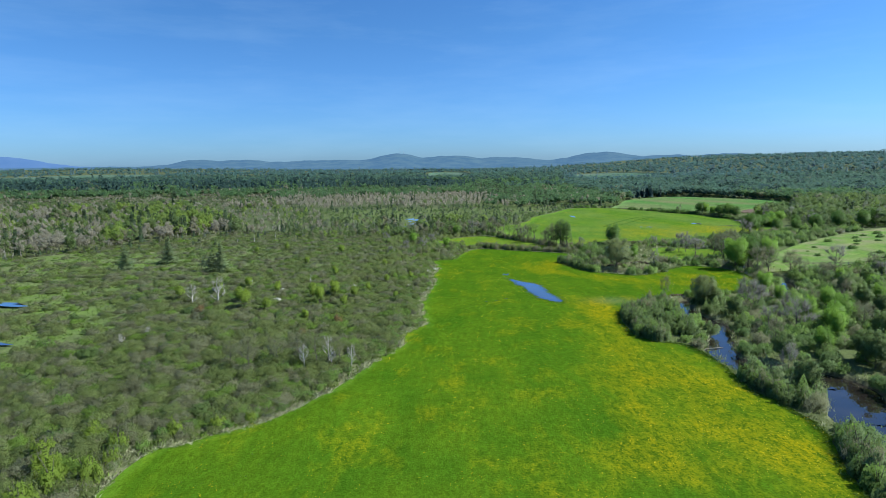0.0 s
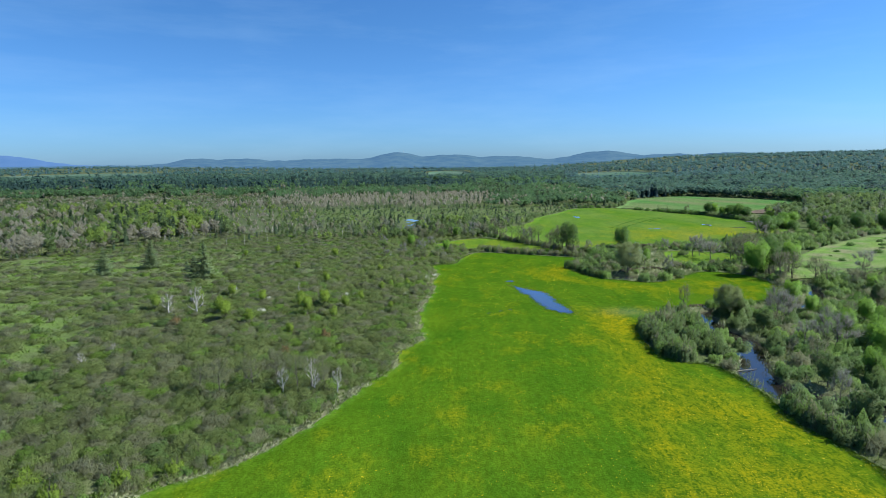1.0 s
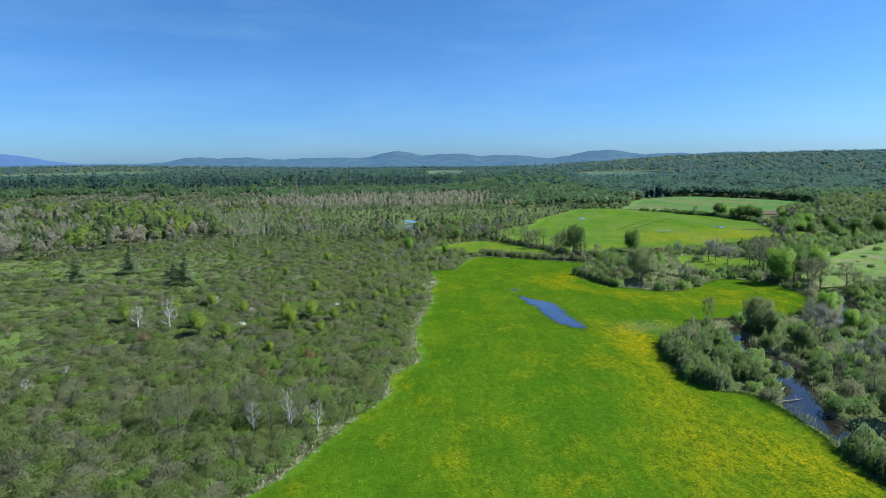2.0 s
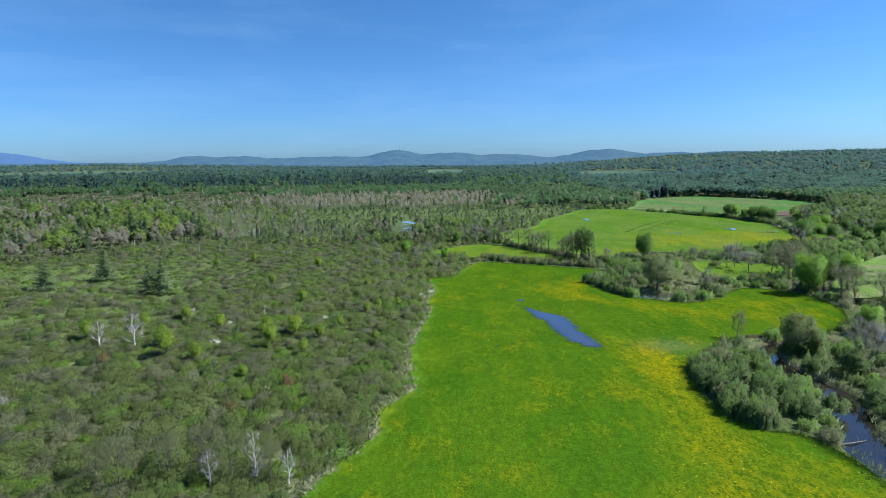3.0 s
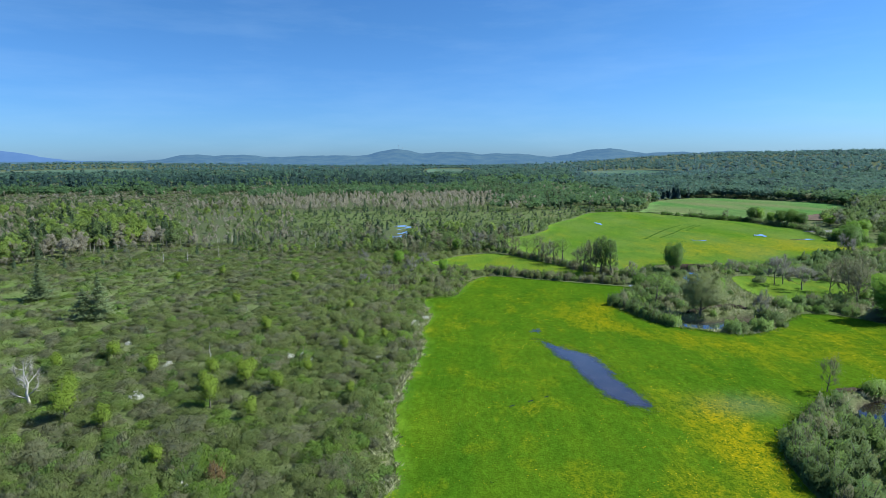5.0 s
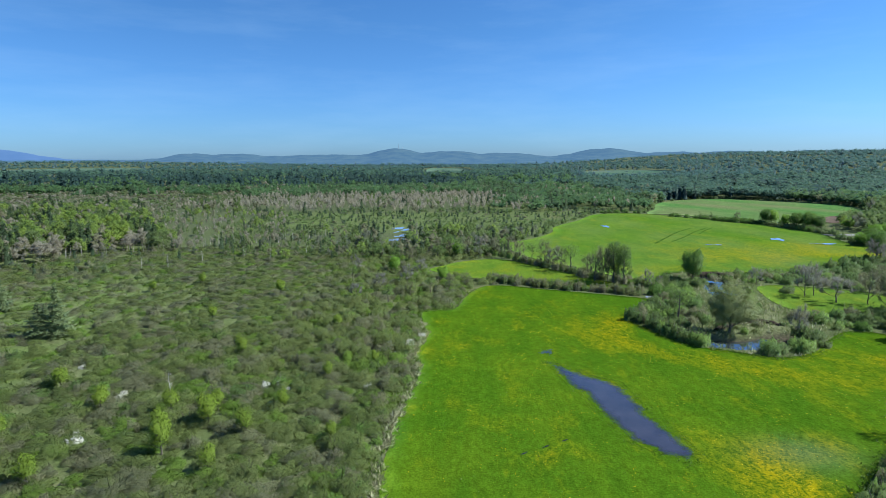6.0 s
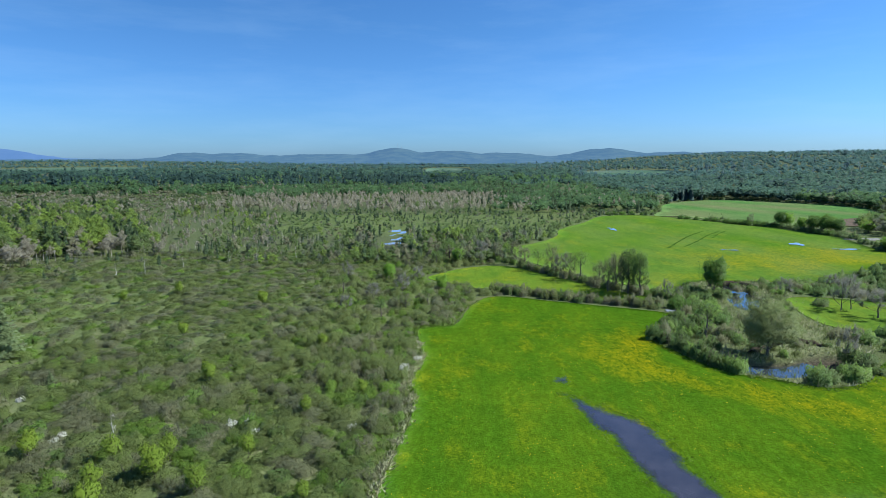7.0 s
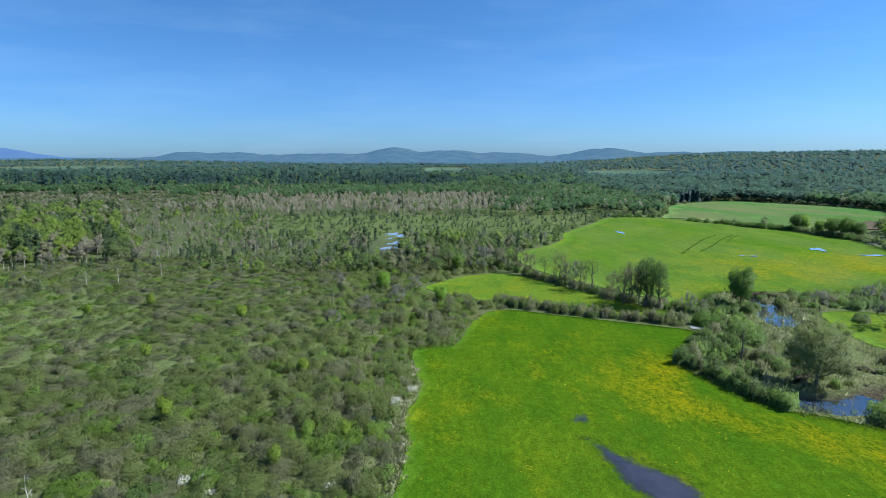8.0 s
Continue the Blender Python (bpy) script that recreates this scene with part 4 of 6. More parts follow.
def far_crown(seed, slim=0.30):
    """A round crown of height 1 seen from far off: a small uneven heart under loose tufts of leaves."""
    r = np.random.RandomState(seed)
    reach = lumps_of(r, 8, 0.45)
    v, t = heart(reach, 2, 5, full=True)
    shape = np.array((slim, slim, 0.42))
    d = directions(r, 27, -0.35)
    p = d * (reach(d) * (0.72 + 0.38 * r.rand(27)))[:, None] * shape + (0, 0, 0.55)
    return join([(v * (1 + 0.10 * r.normal(size=(len(v), 1))) * shape * 0.72 + (0, 0, 0.50), t), flakes(r, p, 0.19, up=0.9)])


def spike(seed, wide):
    """The dense inside of a spruce."""
    r = np.random.RandomState(seed)
    v, t = [], []
    for i, (z, w) in enumerate(((0.05, 1.0), (0.35, 0.8), (0.65, 0.45), (0.97, 0.03))):
        for j in range(5):
            a = 6.28318 * (j + 0.5 * (i % 2)) / 5
            f = wide * w * (1 + 0.2 * r.normal())
            v.append((f * math.cos(a), f * math.sin(a), z))
            if i:
                b, c = (i - 1) * 5 + j, (i - 1) * 5 + (j + 1) % 5
                t += [(b, c, c + 5), (b, c + 5, b + 5)]
    return np.array(v), np.array(t)


def woods(name, x, y, limits, tall, level, seed, drift, slim=1.0, leaf=None, twig=None, needle=None, wider=1.0):
    """A wood of five kinds of tree in drifts. level: 0 for the nearest, with the finest crowns, to 2 for the farthest."""
    kinds = shares(rnd, x * (0.45 if level == 2 else 1), y, limits, drift, seed)
    leaf, twig, needle = leaf or M_WOOD, twig or M_GREYTWIG, needle or M_DARKSPRUCE
    second = M_GROVE if leaf is M_WOOD and level < 2 else leaf
    looks = ((needle, "dark green spruces in the woods", 1.05), (leaf, "green broad-leaved trees in the woods", 0.95), (twig, "leafless grey-brown trees in the woods", 0.9),
             (M_BUDS, "brownish budding trees in the woods", 0.9), (second, "fresh green trees in the woods", 1.0))
    lumps, rings, sides, leaves = ((8, 2, 6, 44), (5, 2, 6, 22), (2, 2, 5, 3))[level]
    for i, ((mat, label, f), pick) in enumerate(zip(looks, kinds)):
        if not len(pick):
            continue
        if i == 0:
            shapes = [join([conifer(400 + s, (70, 34, 9)[level], (0.085, 0.12, 0.2)[level], 0.17 * slim), spike(s, 0.13 * slim)]) for s in range(5)]
        elif mat is twig:
            shapes = [bare_canopy(420 + s, max(2, lumps - 2), rings, sides, (40, 20, 8)[level], (0.010, 0.016, 0.03)[level], 0.26 * slim) for s in range(5)]
        else:
            shapes = [far_crown(440 + 7 * i + s, 0.30 * slim) if level == 2 else canopy(440 + 7 * i + s, lumps, rings, sides, leaves, (0.075, 0.10, 0.16)[level], 0.30 * slim) for s in range(6)]
        rows = rows_of(rnd, x[pick], y[pick], 1, 1, 0.3)
        t = tall[pick] * f * ((0.70 + 0.55 * rnd.rand(len(pick))) if level < 2 else (0.82 + 0.3 * rnd.rand(len(pick))))
        bushy = wider * (1.15 if i == 0 else 1.35 if level < 2 else 1.10)
        rows[:, 3], rows[:, 4] = t * bushy * (0.8 + 0.5 * rnd.rand(len(pick))), t
        scattered(name, shapes, rows, mat, label, "trees", 0.60 if level < 2 else 0.85, 1.3 if level < 2 else 1.4)


# the edge of the woods over the swamp: spruces and grey trunks in front, green crowns behind
x, y = spread(rnd, -470, -40, 120, 565, 4.6, lambda x, y: (y > wood_edge(x) + 12 * wave(x, y, 35, 66)) & (y < 550 + 0.06 * x) & (x > -0.95 * y - 20) & (x < -70 - 0.25 * (y - 330)) & open_ground(x, y))
thin = (x + 0.62 * (y - 335) > -112) & (rnd.rand(len(x)) < 0.42)
x, y = x[~thin], y[~thin]
front = y < wood_edge(x) + 20 + 14 * wave(x, y, 40, 70) + 50 * (1 - step(-205, -180, x))
green = 0.18 + 0.4 * wave(x, y, 45, 69) + 0.7 * step(-205, -185, x + 0.62 * (y - 335)) * (1 - step(-128, -108, x + 0.62 * (y - 335))) > 0.5
for name, m, limits, tall, leaf in (("wood_edge", front, (0.22, 0.32, 0.86, 0.92), 9.0, M_WOOD), ("green_woods", ~front & green, (0.24, 0.46, 0.52, 0.58), 10.0, M_WOOD),
                                    ("mixed_woods", ~front & ~green, (0.18, 0.38, 0.64, 0.80), 7.5, M_WOOD)):
    u = x[m] + 0.62 * (y[m] - 335)
    woods(name, x[m], y[m], limits, (tall + 2 * wave(x[m], y[m], 50, 71)) * (1 - 0.5 * step(-128, -104, u)), 0 if name != "mixed_woods" else 1, 72, 45, 0.85, leaf, M_MAUVE)
# small trees thinning out into the swamp
x, y = spread(rnd, -330, -40, 120, 420, 5.0, lambda x, y: (y > wood_edge(x) - 42) & (y < wood_edge(x) + 8) & (x > -0.95 * y - 20) & open_ground(x, y))
keep = rnd.rand(len(x)) < 0.10 + 0.5 * step(40, 0, wood_edge(x) - y) * (0.5 + 0.5 * wave(x, y, 22, 65))
woods("swamp_trees", x[keep], y[keep], (0.40, 0.50, 0.76, 0.88), 3.8 + 1.2 * wave(x[keep], y[keep], 30, 64), 1, 63, 30, 1.2)
# trees round the bog pools, low bog with small spruces behind them
x, y = spread(rnd, -190, 190, 318, 540, 4.1, lambda x, y: (x > -95 - 0.25 * (y - 330)) & (x < 0.62 * (y - 318) + 22) & open_ground(x, y, 2) & (y < 522 + 14 * np.sin(x * 0.07))
              & ~(((x + 22.5) / 7) ** 2 + ((y - 388) / 40) ** 2 < 1))
near_bog = y < 398 + 10 * wave(x, y, 40, 62) - 0.12 * x
keep = rnd.rand(len(x)) > np.where(near_bog, 0.40 - 0.15 * step(-60, -25, x), 0.42)
x, y, near_bog = x[keep], y[keep], near_bog[keep]
tall = 4.0 + 1.8 * step(-60, -25, x) + 1.4 * wave(x, y, 24, 73)
woods("bog_trees", x[near_bog], y[near_bog], (0.28, 0.56, 0.66, 0.80), tall[near_bog], 1, 74, 20, 0.95)
x, y = x[~near_bog], y[~near_bog]
woods("bog_spruces", x, y, (0.42, 0.70, 0.80, 0.86), 2.5 + 1.0 * step(470, 530, y) + 0.7 * wave(x, y, 30, 61), 2, 74, 26, 1.3, M_WOOD, None, M_DARKSPRUCE, 1.3)
# cut-over land with low brown growth, a grey belt of leafless trees beside it, green woods behind
x, y = spread(rnd, -760, 185, 500, 830, 6.6, lambda x, y: open_ground(x, y, 3) & (x > -0.95 * y - 20)
              & (((x > -70 - 0.25 * (y - 330)) & (y > 520 + 14 * np.sin(x * 0.07))) | ((x <= -70 - 0.25 * (y - 330)) & (y > 545 + 0.06 * x))))
cut = (x < -190 + 30 * wave(x, y, 90, 68)) & (y < 745 + 40 * wave(x, y, 120, 67))
grey = ~cut & (x < 70 + 40 * wave(x, y, 70, 68)) & (y < 700 + 30 * wave(x, y, 90, 67) + 0.2 * x) & (x > -260)
rest = ~cut & ~grey
woods("cut_over", x[cut], y[cut], (0.14, 0.36, 0.58, 0.84), 3.8 + 1.6 * wave(x[cut], y[cut], 60, 75), 2, 76, 60, 1.2, M_WOOD, M_MAUVE, None, 1.6)
woods("grey_woods", x[grey], y[grey], (0.12, 0.20, 0.84, 0.94), 8.0 + 1.5 * wave(x[grey], y[grey], 90, 75), 2, 76, 60, 1.0, M_WOOD, M_MAUVE)
woods("green_woods", x[rest], y[rest], (0.24, 0.74, 0.82, 0.88), 10.0 + 2 * wave(x[rest], y[rest], 90, 75), 2, 79, 70, 1.0, M_MIDLEAF, M_MAUVE)
# woods round the far fields and on the slope
x, y = spread(rnd, 100, 900, 255, 900, 5.8, lambda x, y: open_ground(x, y, 3) & (x < 0.98 * y + 30) & ((y > 500) | (x > 0.42 * y + 62)) & ~((x < 185) & (y > 500) & (y < 830)) & ~((y < 425) & (x < 226)))
near_woods = y < 520
woods("slope_woods", x[near_woods], y[near_woods], (0.08, 0.66, 0.80, 0.86), 10 + 2.0 * wave(x[near_woods], y[near_woods], 60, 77), 1, 78, 50, 0.9, M_WOOD)
x, y = x[~near_woods], y[~near_woods]
# farther slope trees take the haze-tinted leaf colours
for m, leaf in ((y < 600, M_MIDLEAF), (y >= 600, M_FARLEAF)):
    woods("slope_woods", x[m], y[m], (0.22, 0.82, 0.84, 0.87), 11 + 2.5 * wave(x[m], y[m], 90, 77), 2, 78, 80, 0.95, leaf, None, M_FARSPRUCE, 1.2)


# low growth along the woods' edges round the far fields
def edge_growth(line, y0, y1):
    i = rnd.randint(len(line) - 1, size=420)
    d = line[i + 1] - line[i]
    out = np.stack([-d[:, 1], d[:, 0]], 1) / (np.linalg.norm(d, axis=1)[:, None] + 1e-9)
    p = line[i] + d * rnd.rand(420)[:, None] + out * (1.0 + 4 * rnd.rand(420))[:, None] * np.where(rnd.rand(420) < 0.5, 1, -1)[:, None]
    ok = open_ground(p[:, 0], p[:, 1], 0.6) & (p[:, 1] > y0) & (p[:, 1] < y1)
    p = p[ok]
    shapes = [clump(360 + s, 4, 2, 6, 24, 0.2, 1.0, 4) for s in range(5)]
    scattered("edge_growth", shapes, rows_of(rnd, p[:, 0], p[:, 1], 2.4, 2.6, 0.4), M_WOOD, "low green bushes along the woods' edge", "shrubs", 0.4, 1.0)


edge_growth(FAR_FIELD, 500, 700)
edge_growth(FIELD, 340, 500)


# the forest as far as the hills
def far_forest():
    xs, ys = [], []
    yy = 830.0
    while yy < 3000:
        gap = max(8.0, yy / 98)
        k = int(2.0 * yy / gap)
        xs.append((np.arange(k) + rnd.rand(k)) * gap - yy)
        ys.append(yy + (rnd.rand(k) - 0.5) * gap * 2.5)
        yy += gap * 2.3
    x, y = np.concatenate(xs), np.concatenate(ys)
    ok = (np.abs(x) < 0.92 * y + 60)
    return x[ok], y[ok]


x, y = far_forest()
ok = open_ground(x, y, 4)
x, y = x[ok], y[ok]
# leaf colours turn bluer by distance belt to stand for haze
belt = y < 1150 + 120 * wave(x, y, 500, 82)
dark = belt & (x < -40 + 0.1 * y + 60 * wave(x, y, 200, 85))
rise = ~dark & (x > 0.22 * y) & (y < 1750)
light = belt & ~dark & ~rise
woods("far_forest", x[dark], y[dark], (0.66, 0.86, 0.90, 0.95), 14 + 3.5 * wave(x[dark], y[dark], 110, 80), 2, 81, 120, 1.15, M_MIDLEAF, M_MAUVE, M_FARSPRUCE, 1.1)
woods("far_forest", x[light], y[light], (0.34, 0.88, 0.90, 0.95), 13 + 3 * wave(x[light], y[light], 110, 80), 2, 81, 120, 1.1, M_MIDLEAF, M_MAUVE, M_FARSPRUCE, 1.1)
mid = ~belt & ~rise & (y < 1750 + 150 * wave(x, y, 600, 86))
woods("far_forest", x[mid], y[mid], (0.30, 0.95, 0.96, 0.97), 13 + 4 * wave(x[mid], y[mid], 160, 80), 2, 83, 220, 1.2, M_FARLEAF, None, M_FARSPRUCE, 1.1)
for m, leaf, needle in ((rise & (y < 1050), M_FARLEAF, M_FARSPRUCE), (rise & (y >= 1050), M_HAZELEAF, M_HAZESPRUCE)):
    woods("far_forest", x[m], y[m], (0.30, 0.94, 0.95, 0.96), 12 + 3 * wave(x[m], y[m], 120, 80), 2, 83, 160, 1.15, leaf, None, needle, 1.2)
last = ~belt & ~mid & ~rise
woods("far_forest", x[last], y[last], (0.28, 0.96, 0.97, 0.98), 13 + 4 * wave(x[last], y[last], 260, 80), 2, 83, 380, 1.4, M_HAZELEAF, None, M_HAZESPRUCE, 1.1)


# ---- single trees ----
M_POLE = leaf_material("pale_poles", (0.26, 0.25, 0.22), (0.40, 0.385, 0.35), (0.3, 0.29, 0.26), 0.0, 0.0, 0)
def branching(r, tall, limbs, spread_out, low, thick, lean=0.0):
    """Trunk and limbs as (verts, tris), and the limb ends as places for leaves."""
    top = np.array((lean * tall + 0.02 * tall * r.normal(), 0.02 * tall * r.normal(), tall * 0.93))
    line = [np.array((0, 0, -0.4))] + [top * f + r.normal(size=3) * (0.012, 0.012, 0) * tall for f in (0.12, 0.3, 0.5, 0.72, 1.0)]
    pieces = [tube(line, [thick * f for f in (1.35, 1.0, 0.8, 0.55, 0.32, 0.08)], 7)]
    ends = []
    for i in range(limbs):
        f = low + (0.9 - low) * (i + r.rand()) / limbs
        root = top * f
        a = i * 2.4 + r.rand()
        reach = spread_out * tall * (1.05 - 0.55 * abs(f - 0.5) - 0.35 * f) * (0.75 + 0.5 * r.rand())
        tip = root + np.array((math.cos(a) * reach, math.sin(a) * reach, reach * (0.45 + 0.5 * r.rand())))
        mid = (root + tip) / 2 + np.array((0, 0, -0.06 * reach))
        pieces.append(tube([root, mid, tip], [thick * 0.42 * (1.1 - f), thick * 0.25 * (1.1 - f) + 0.015, 0.012], 5))
        ends.append(tip)
        for _ in range(2):
            b = a + r.normal() * 0.7
            t2 = mid + np.array((math.cos(b) * reach * 0.45, math.sin(b) * reach * 0.45, reach * (0.25 + 0.4 * r.rand())))
            pieces.append(tube([mid, t2], [thick * 0.2 * (1.1 - f) + 0.012, 0.01], 4))
            ends.append(t2)
    ends.append(top)
    return join(pieces), np.array(ends)


def leafy(name, v, t, material, heart, share=0.5, lift=0.9):
    return mesh_from(name, v, t, material, np.zeros(len(v)), False, normals=soft_normals(v, t, heart, share, lift))


def full_below(p):
    """Widens the lower half of a round crown, so that it hangs down to the ground."""
    far = np.linalg.norm(p, axis=1) + 1e-9
    down = np.clip(-p[:, 2] / far, 0, 0.95)
    f = 1 / np.maximum(0.80, np.sqrt(1 - down ** 2))
    return p * np.stack([f, f, np.ones(len(p))], 1)


def broadleaf(name, seed, tall, wide, leaves, size, material, label, limbs=9, low=0.22, thick=None, lump=0.16, lean=0.0, bark=None, fill=0.5, solid=True, body=True):
    """A tree with trunk, limbs and a crown of many small clumps of leaves round the limb ends."""
    r = np.random.RandomState(seed)
    root = new(name)
    wood_mesh, ends = branching(r, tall, limbs, wide, low, thick or tall * 0.02, lean)
    part("trunk", wood_mesh, bark or M_BARK, root, sharp=False)
    if leaves:
        i = r.randint(len(ends), size=leaves)
        d = r.normal(size=(leaves, 3))
        d[:, 2] *= 0.8
        d /= np.linalg.norm(d, axis=1)[:, None]
        p = ends[i] * (1 - fill * 0.4 * r.rand(leaves)[:, None] ** 2 * (1, 1, 0.6)) + d * (lump * tall * (0.4 + 0.6 * r.rand(leaves)))[:, None]
        p[:, 2] = np.maximum(p[:, 2], 0.1 * tall)
        pieces = []
        if body:
            # a full, rounded crown: an uneven open shell with leaves over it
            reach = lumps_of(r, 16, 0.46)
            shape = np.array((wide * tall * 1.1, wide * tall * 1.1, tall * (0.97 - low) * 0.55))
            middle = np.array((lean * tall * 0.5, 0, tall * (0.97 + low) * 0.5))
            for f in (0.78, 0.56):
                hv, ht = heart(lambda d: reach(d) * f, 9, 16, full=True)
                pieces.append((full_below(hv) * (1 + 0.10 * r.normal(size=(len(hv), 1))) * shape + middle, ht))
            half = leaves // 2
            d = directions(r, half, -0.55)
            d[:, 2] = np.where(r.rand(half) < 0.3, -np.abs(d[:, 2]), d[:, 2])
            p[:half] = full_below(d * (reach(d) * (0.66 + 0.54 * r.rand(half)))[:, None]) * shape + middle
        pieces.append(flakes(r, p, size, core=(0, 0, tall * 0.5)))
        for e in (ends[::2] if solid else ()):
            reach = lumps_of(r, 5, 0.6)
            hv, ht = heart(reach, 3, 6, full=True)
            hv = hv * (1 + 0.12 * r.normal(size=(len(hv), 1)))
            pieces.append((hv * lump * tall * (0.5 + 0.25 * r.rand()) * (1, 1, 0.8) + e * (0.95, 0.95, 0.97), ht))
        v, t = join(pieces)
        part("crown", leafy("crown", v, t, material, (lean * tall * 0.5, 0, tall * 0.45)), material, root)
    return tagged(root, label, "tree")


def bare(name, seed, tall, wide, count, width, material, label, bark=None, limbs=10, lean=0.0, leaves=0, leaf=None, thick=0.016, low=0.12):
    """A tree still without leaves: limbs and a haze of fine twigs."""
    r = np.random.RandomState(seed)
    root = new(name)
    wood_mesh, ends = branching(r, tall, limbs, wide, low, tall * thick, lean)
    part("trunk", wood_mesh, bark or M_BARK, root, sharp=False)
    i = r.randint(len(ends), size=count)
    a = ends[i] * (0.78 + 0.2 * r.rand(count))[:, None]
    d = r.normal(size=(count, 3)) * (0.6, 0.6, 0.5) + (0, 0, 0.45)
    b = a + d * tall * 0.12 + (ends[i] - a) * 0.6
    v, t = twigs(r, a, b, width)
    part("twig_crown", leafy("twig_crown", v, t, material, (0, 0, tall * 0.4), 0.4), material, root)
    if leaves:
        i = r.randint(len(ends), size=leaves)
        v, t = flakes(r, ends[i] + r.normal(size=(leaves, 3)) * tall * 0.09, 0.22, core=(0, 0, tall * 0.5))
        part("crown", leafy("crown", v, t, leaf, (0, 0, tall * 0.45)), leaf, root)
    return tagged(root, label, "tree")


def boughs(seed, tiers, per, slim, low=0.05):
    """The boughs of a spruce of height 1: whorls of drooping sprays, each a spine with side shoots, longer below."""
    r = np.random.RandomState(seed)
    out = []
    for i in range(tiers):
        z = low + (0.97 - low) * (i / (tiers - 1.0)) ** 0.92
        for j in range(per):
            a = 6.28318 * (j + 0.5 * (i % 2)) / per + 0.25 * r.normal()
            long = slim * (1.03 - z) ** 0.85 * (0.62 + 0.55 * r.rand()) + 0.02
            ahead, side = np.array((math.cos(a), math.sin(a), 0)), np.array((-math.sin(a), math.cos(a), 0))
            sag = long * (0.20 + 0.25 * r.rand())
            at = [np.array((0, 0, z)) + ahead * long * f - (0, 0, sag * math.sin(2.2 * f)) for f in (0.0, 0.28, 0.52, 0.76, 1.0)]
            for k in range(4):
                p, q = at[k], at[k + 1]
                w = long * (0.30, 0.34, 0.26, 0.15)[k] * (0.8 + 0.4 * r.rand())
                for s in (-1, 1):
                    tip = p + (q - p) * 0.75 + side * s * w - (0, 0, w * (0.35 + 0.3 * r.rand()))
                    out.append((p, q, tip) if s > 0 else (p, tip, q))
                    out.append((p - (0, 0, 0.2 * w), p * 0.3 + q * 0.7 - (0, 0, w * 0.7), q) if s > 0 else (p, p * 0.6 + q * 0.4 + side * w * 0.4 - (0, 0, w * 0.6), q))
    v = np.array(out).reshape(-1, 3)
    return v, np.arange(len(v)).reshape(-1, 3)


def spruce(name, seed, tall, slim, label):
    r = np.random.RandomState(seed)
    root = new(name)
    part("trunk", tube([(0, 0, -0.3), (0.03 * tall * r.normal() * 0.3, 0, tall * 0.5), (0, 0, tall * 0.98)], [tall * 0.02, tall * 0.012, 0.01], 6), M_BARK, root, sharp=False)
    v, t = join([boughs(seed, 14, 8, slim), conifer(seed, 260, 0.05, slim * 0.8, 0.04)])
    v = v * tall
    v[:, 2] = np.maximum(v[:, 2], 0.05)
    part("crown", leafy("crown", v, t, M_SPRUCE, (0, 0, tall * 0.3), 0.45, 0.7), M_SPRUCE, root)
    return tagged(root, label, "tree")


def shrub(name, seed, material, label, high=1.3, twiggy=False):
    """A many-stemmed bush of about 1 m radius."""
    r = np.random.RandomState(seed)
    root = new(name)
    tip = np.array((0.42, 0.05, 0.8 * high))
    stem = mesh_from("stem", *tube([(0.06, 0, -0.1), tip * (0.45, 0.6, 0.55), tip], [0.035, 0.022, 0.006], 4), M_BARK, sharp=False)
    for i in range(4):
        part("stem", stem, M_BARK, root).rotation_euler = (0, 0, i * 1.57 + r.rand())
    v, t = clump(seed, 5, 3, 7, 50, 0.13, high * 0.85, 46, 0.08, 0.3) if twiggy else clump(seed, 8, 3, 7, 150, 0.10, high * 0.80, 10, 0.08, 0.15, 0.25)
    part("foliage", leafy("foliage", v, t, material, (0, 0, 0.2), 0.45, 1.45), material, root)
    return tagged(root, label, "shrub")


used = {}


def plant(kind, x, y, wide, tall=None, turn=None, group=""):
    """Sets a copy of a kind of plant on the ground, scaled to its size."""
    models, base = kind
    if base == 1:
        tall = (tall or wide) * 0.78
    k = used.get(id(models), 0)
    used[id(models)] = k + 1
    model = models[k % len(models)]
    f = (tall or wide) / base
    g = wide / base
    z = float(height(np.float64(x), np.float64(y)))
    m = Matrix.Translation((x, y, z)) @ Matrix.Rotation((turn if turn is not None else 2.4 * k), 4, "Z") @ Matrix.Diagonal((g, g, f, 1))
    ob = model
    if k < len(models):
        ob.matrix_basis = m
    else:
        ob = copy_thing(model, Matrix.Identity(4))
        ob.matrix_basis = m
    if group:
        ob["group"] = group
    return ob


MAPLE = ([broadleaf("maple_tree", 500 + i, 10, 0.30, 1700, 0.32, M_MAPLE, "full dark green broad-leaved tree in fresh leaf", 15, 0.06, lump=0.10, solid=False) for i in range(3)], 10)
FRESH = ([broadleaf("maple_tree", 510 + i, 10, 0.30, 1700, 0.32, M_FRESH, "round bright green tree in young leaf", 15, 0.06, lump=0.10, solid=False) for i in range(2)], 10)
POPLAR = ([broadleaf("poplar_tree", 520 + i, 10, 0.17, 2400, 0.26, M_BANK, "tall feathery green poplar with dark trunk", 24, 0.18, lump=0.07, solid=False, body=False) for i in range(2)], 10)
BUDDING = ([bare("budding_tree", 530 + i, 10, 0.30, 1100, 0.024, M_BUDS, "greyish brown budding tree with open crown", limbs=15, leaves=560, leaf=M_BUDS) for i in range(3)], 10)
OPEN = ([broadleaf("young_tree", 540 + i, 10, 0.34, 900, 0.34, M_GREEN, "thin green tree with visible dark trunk", 11, 0.45, 0.26, solid=False, body=False) for i in range(2)], 10)
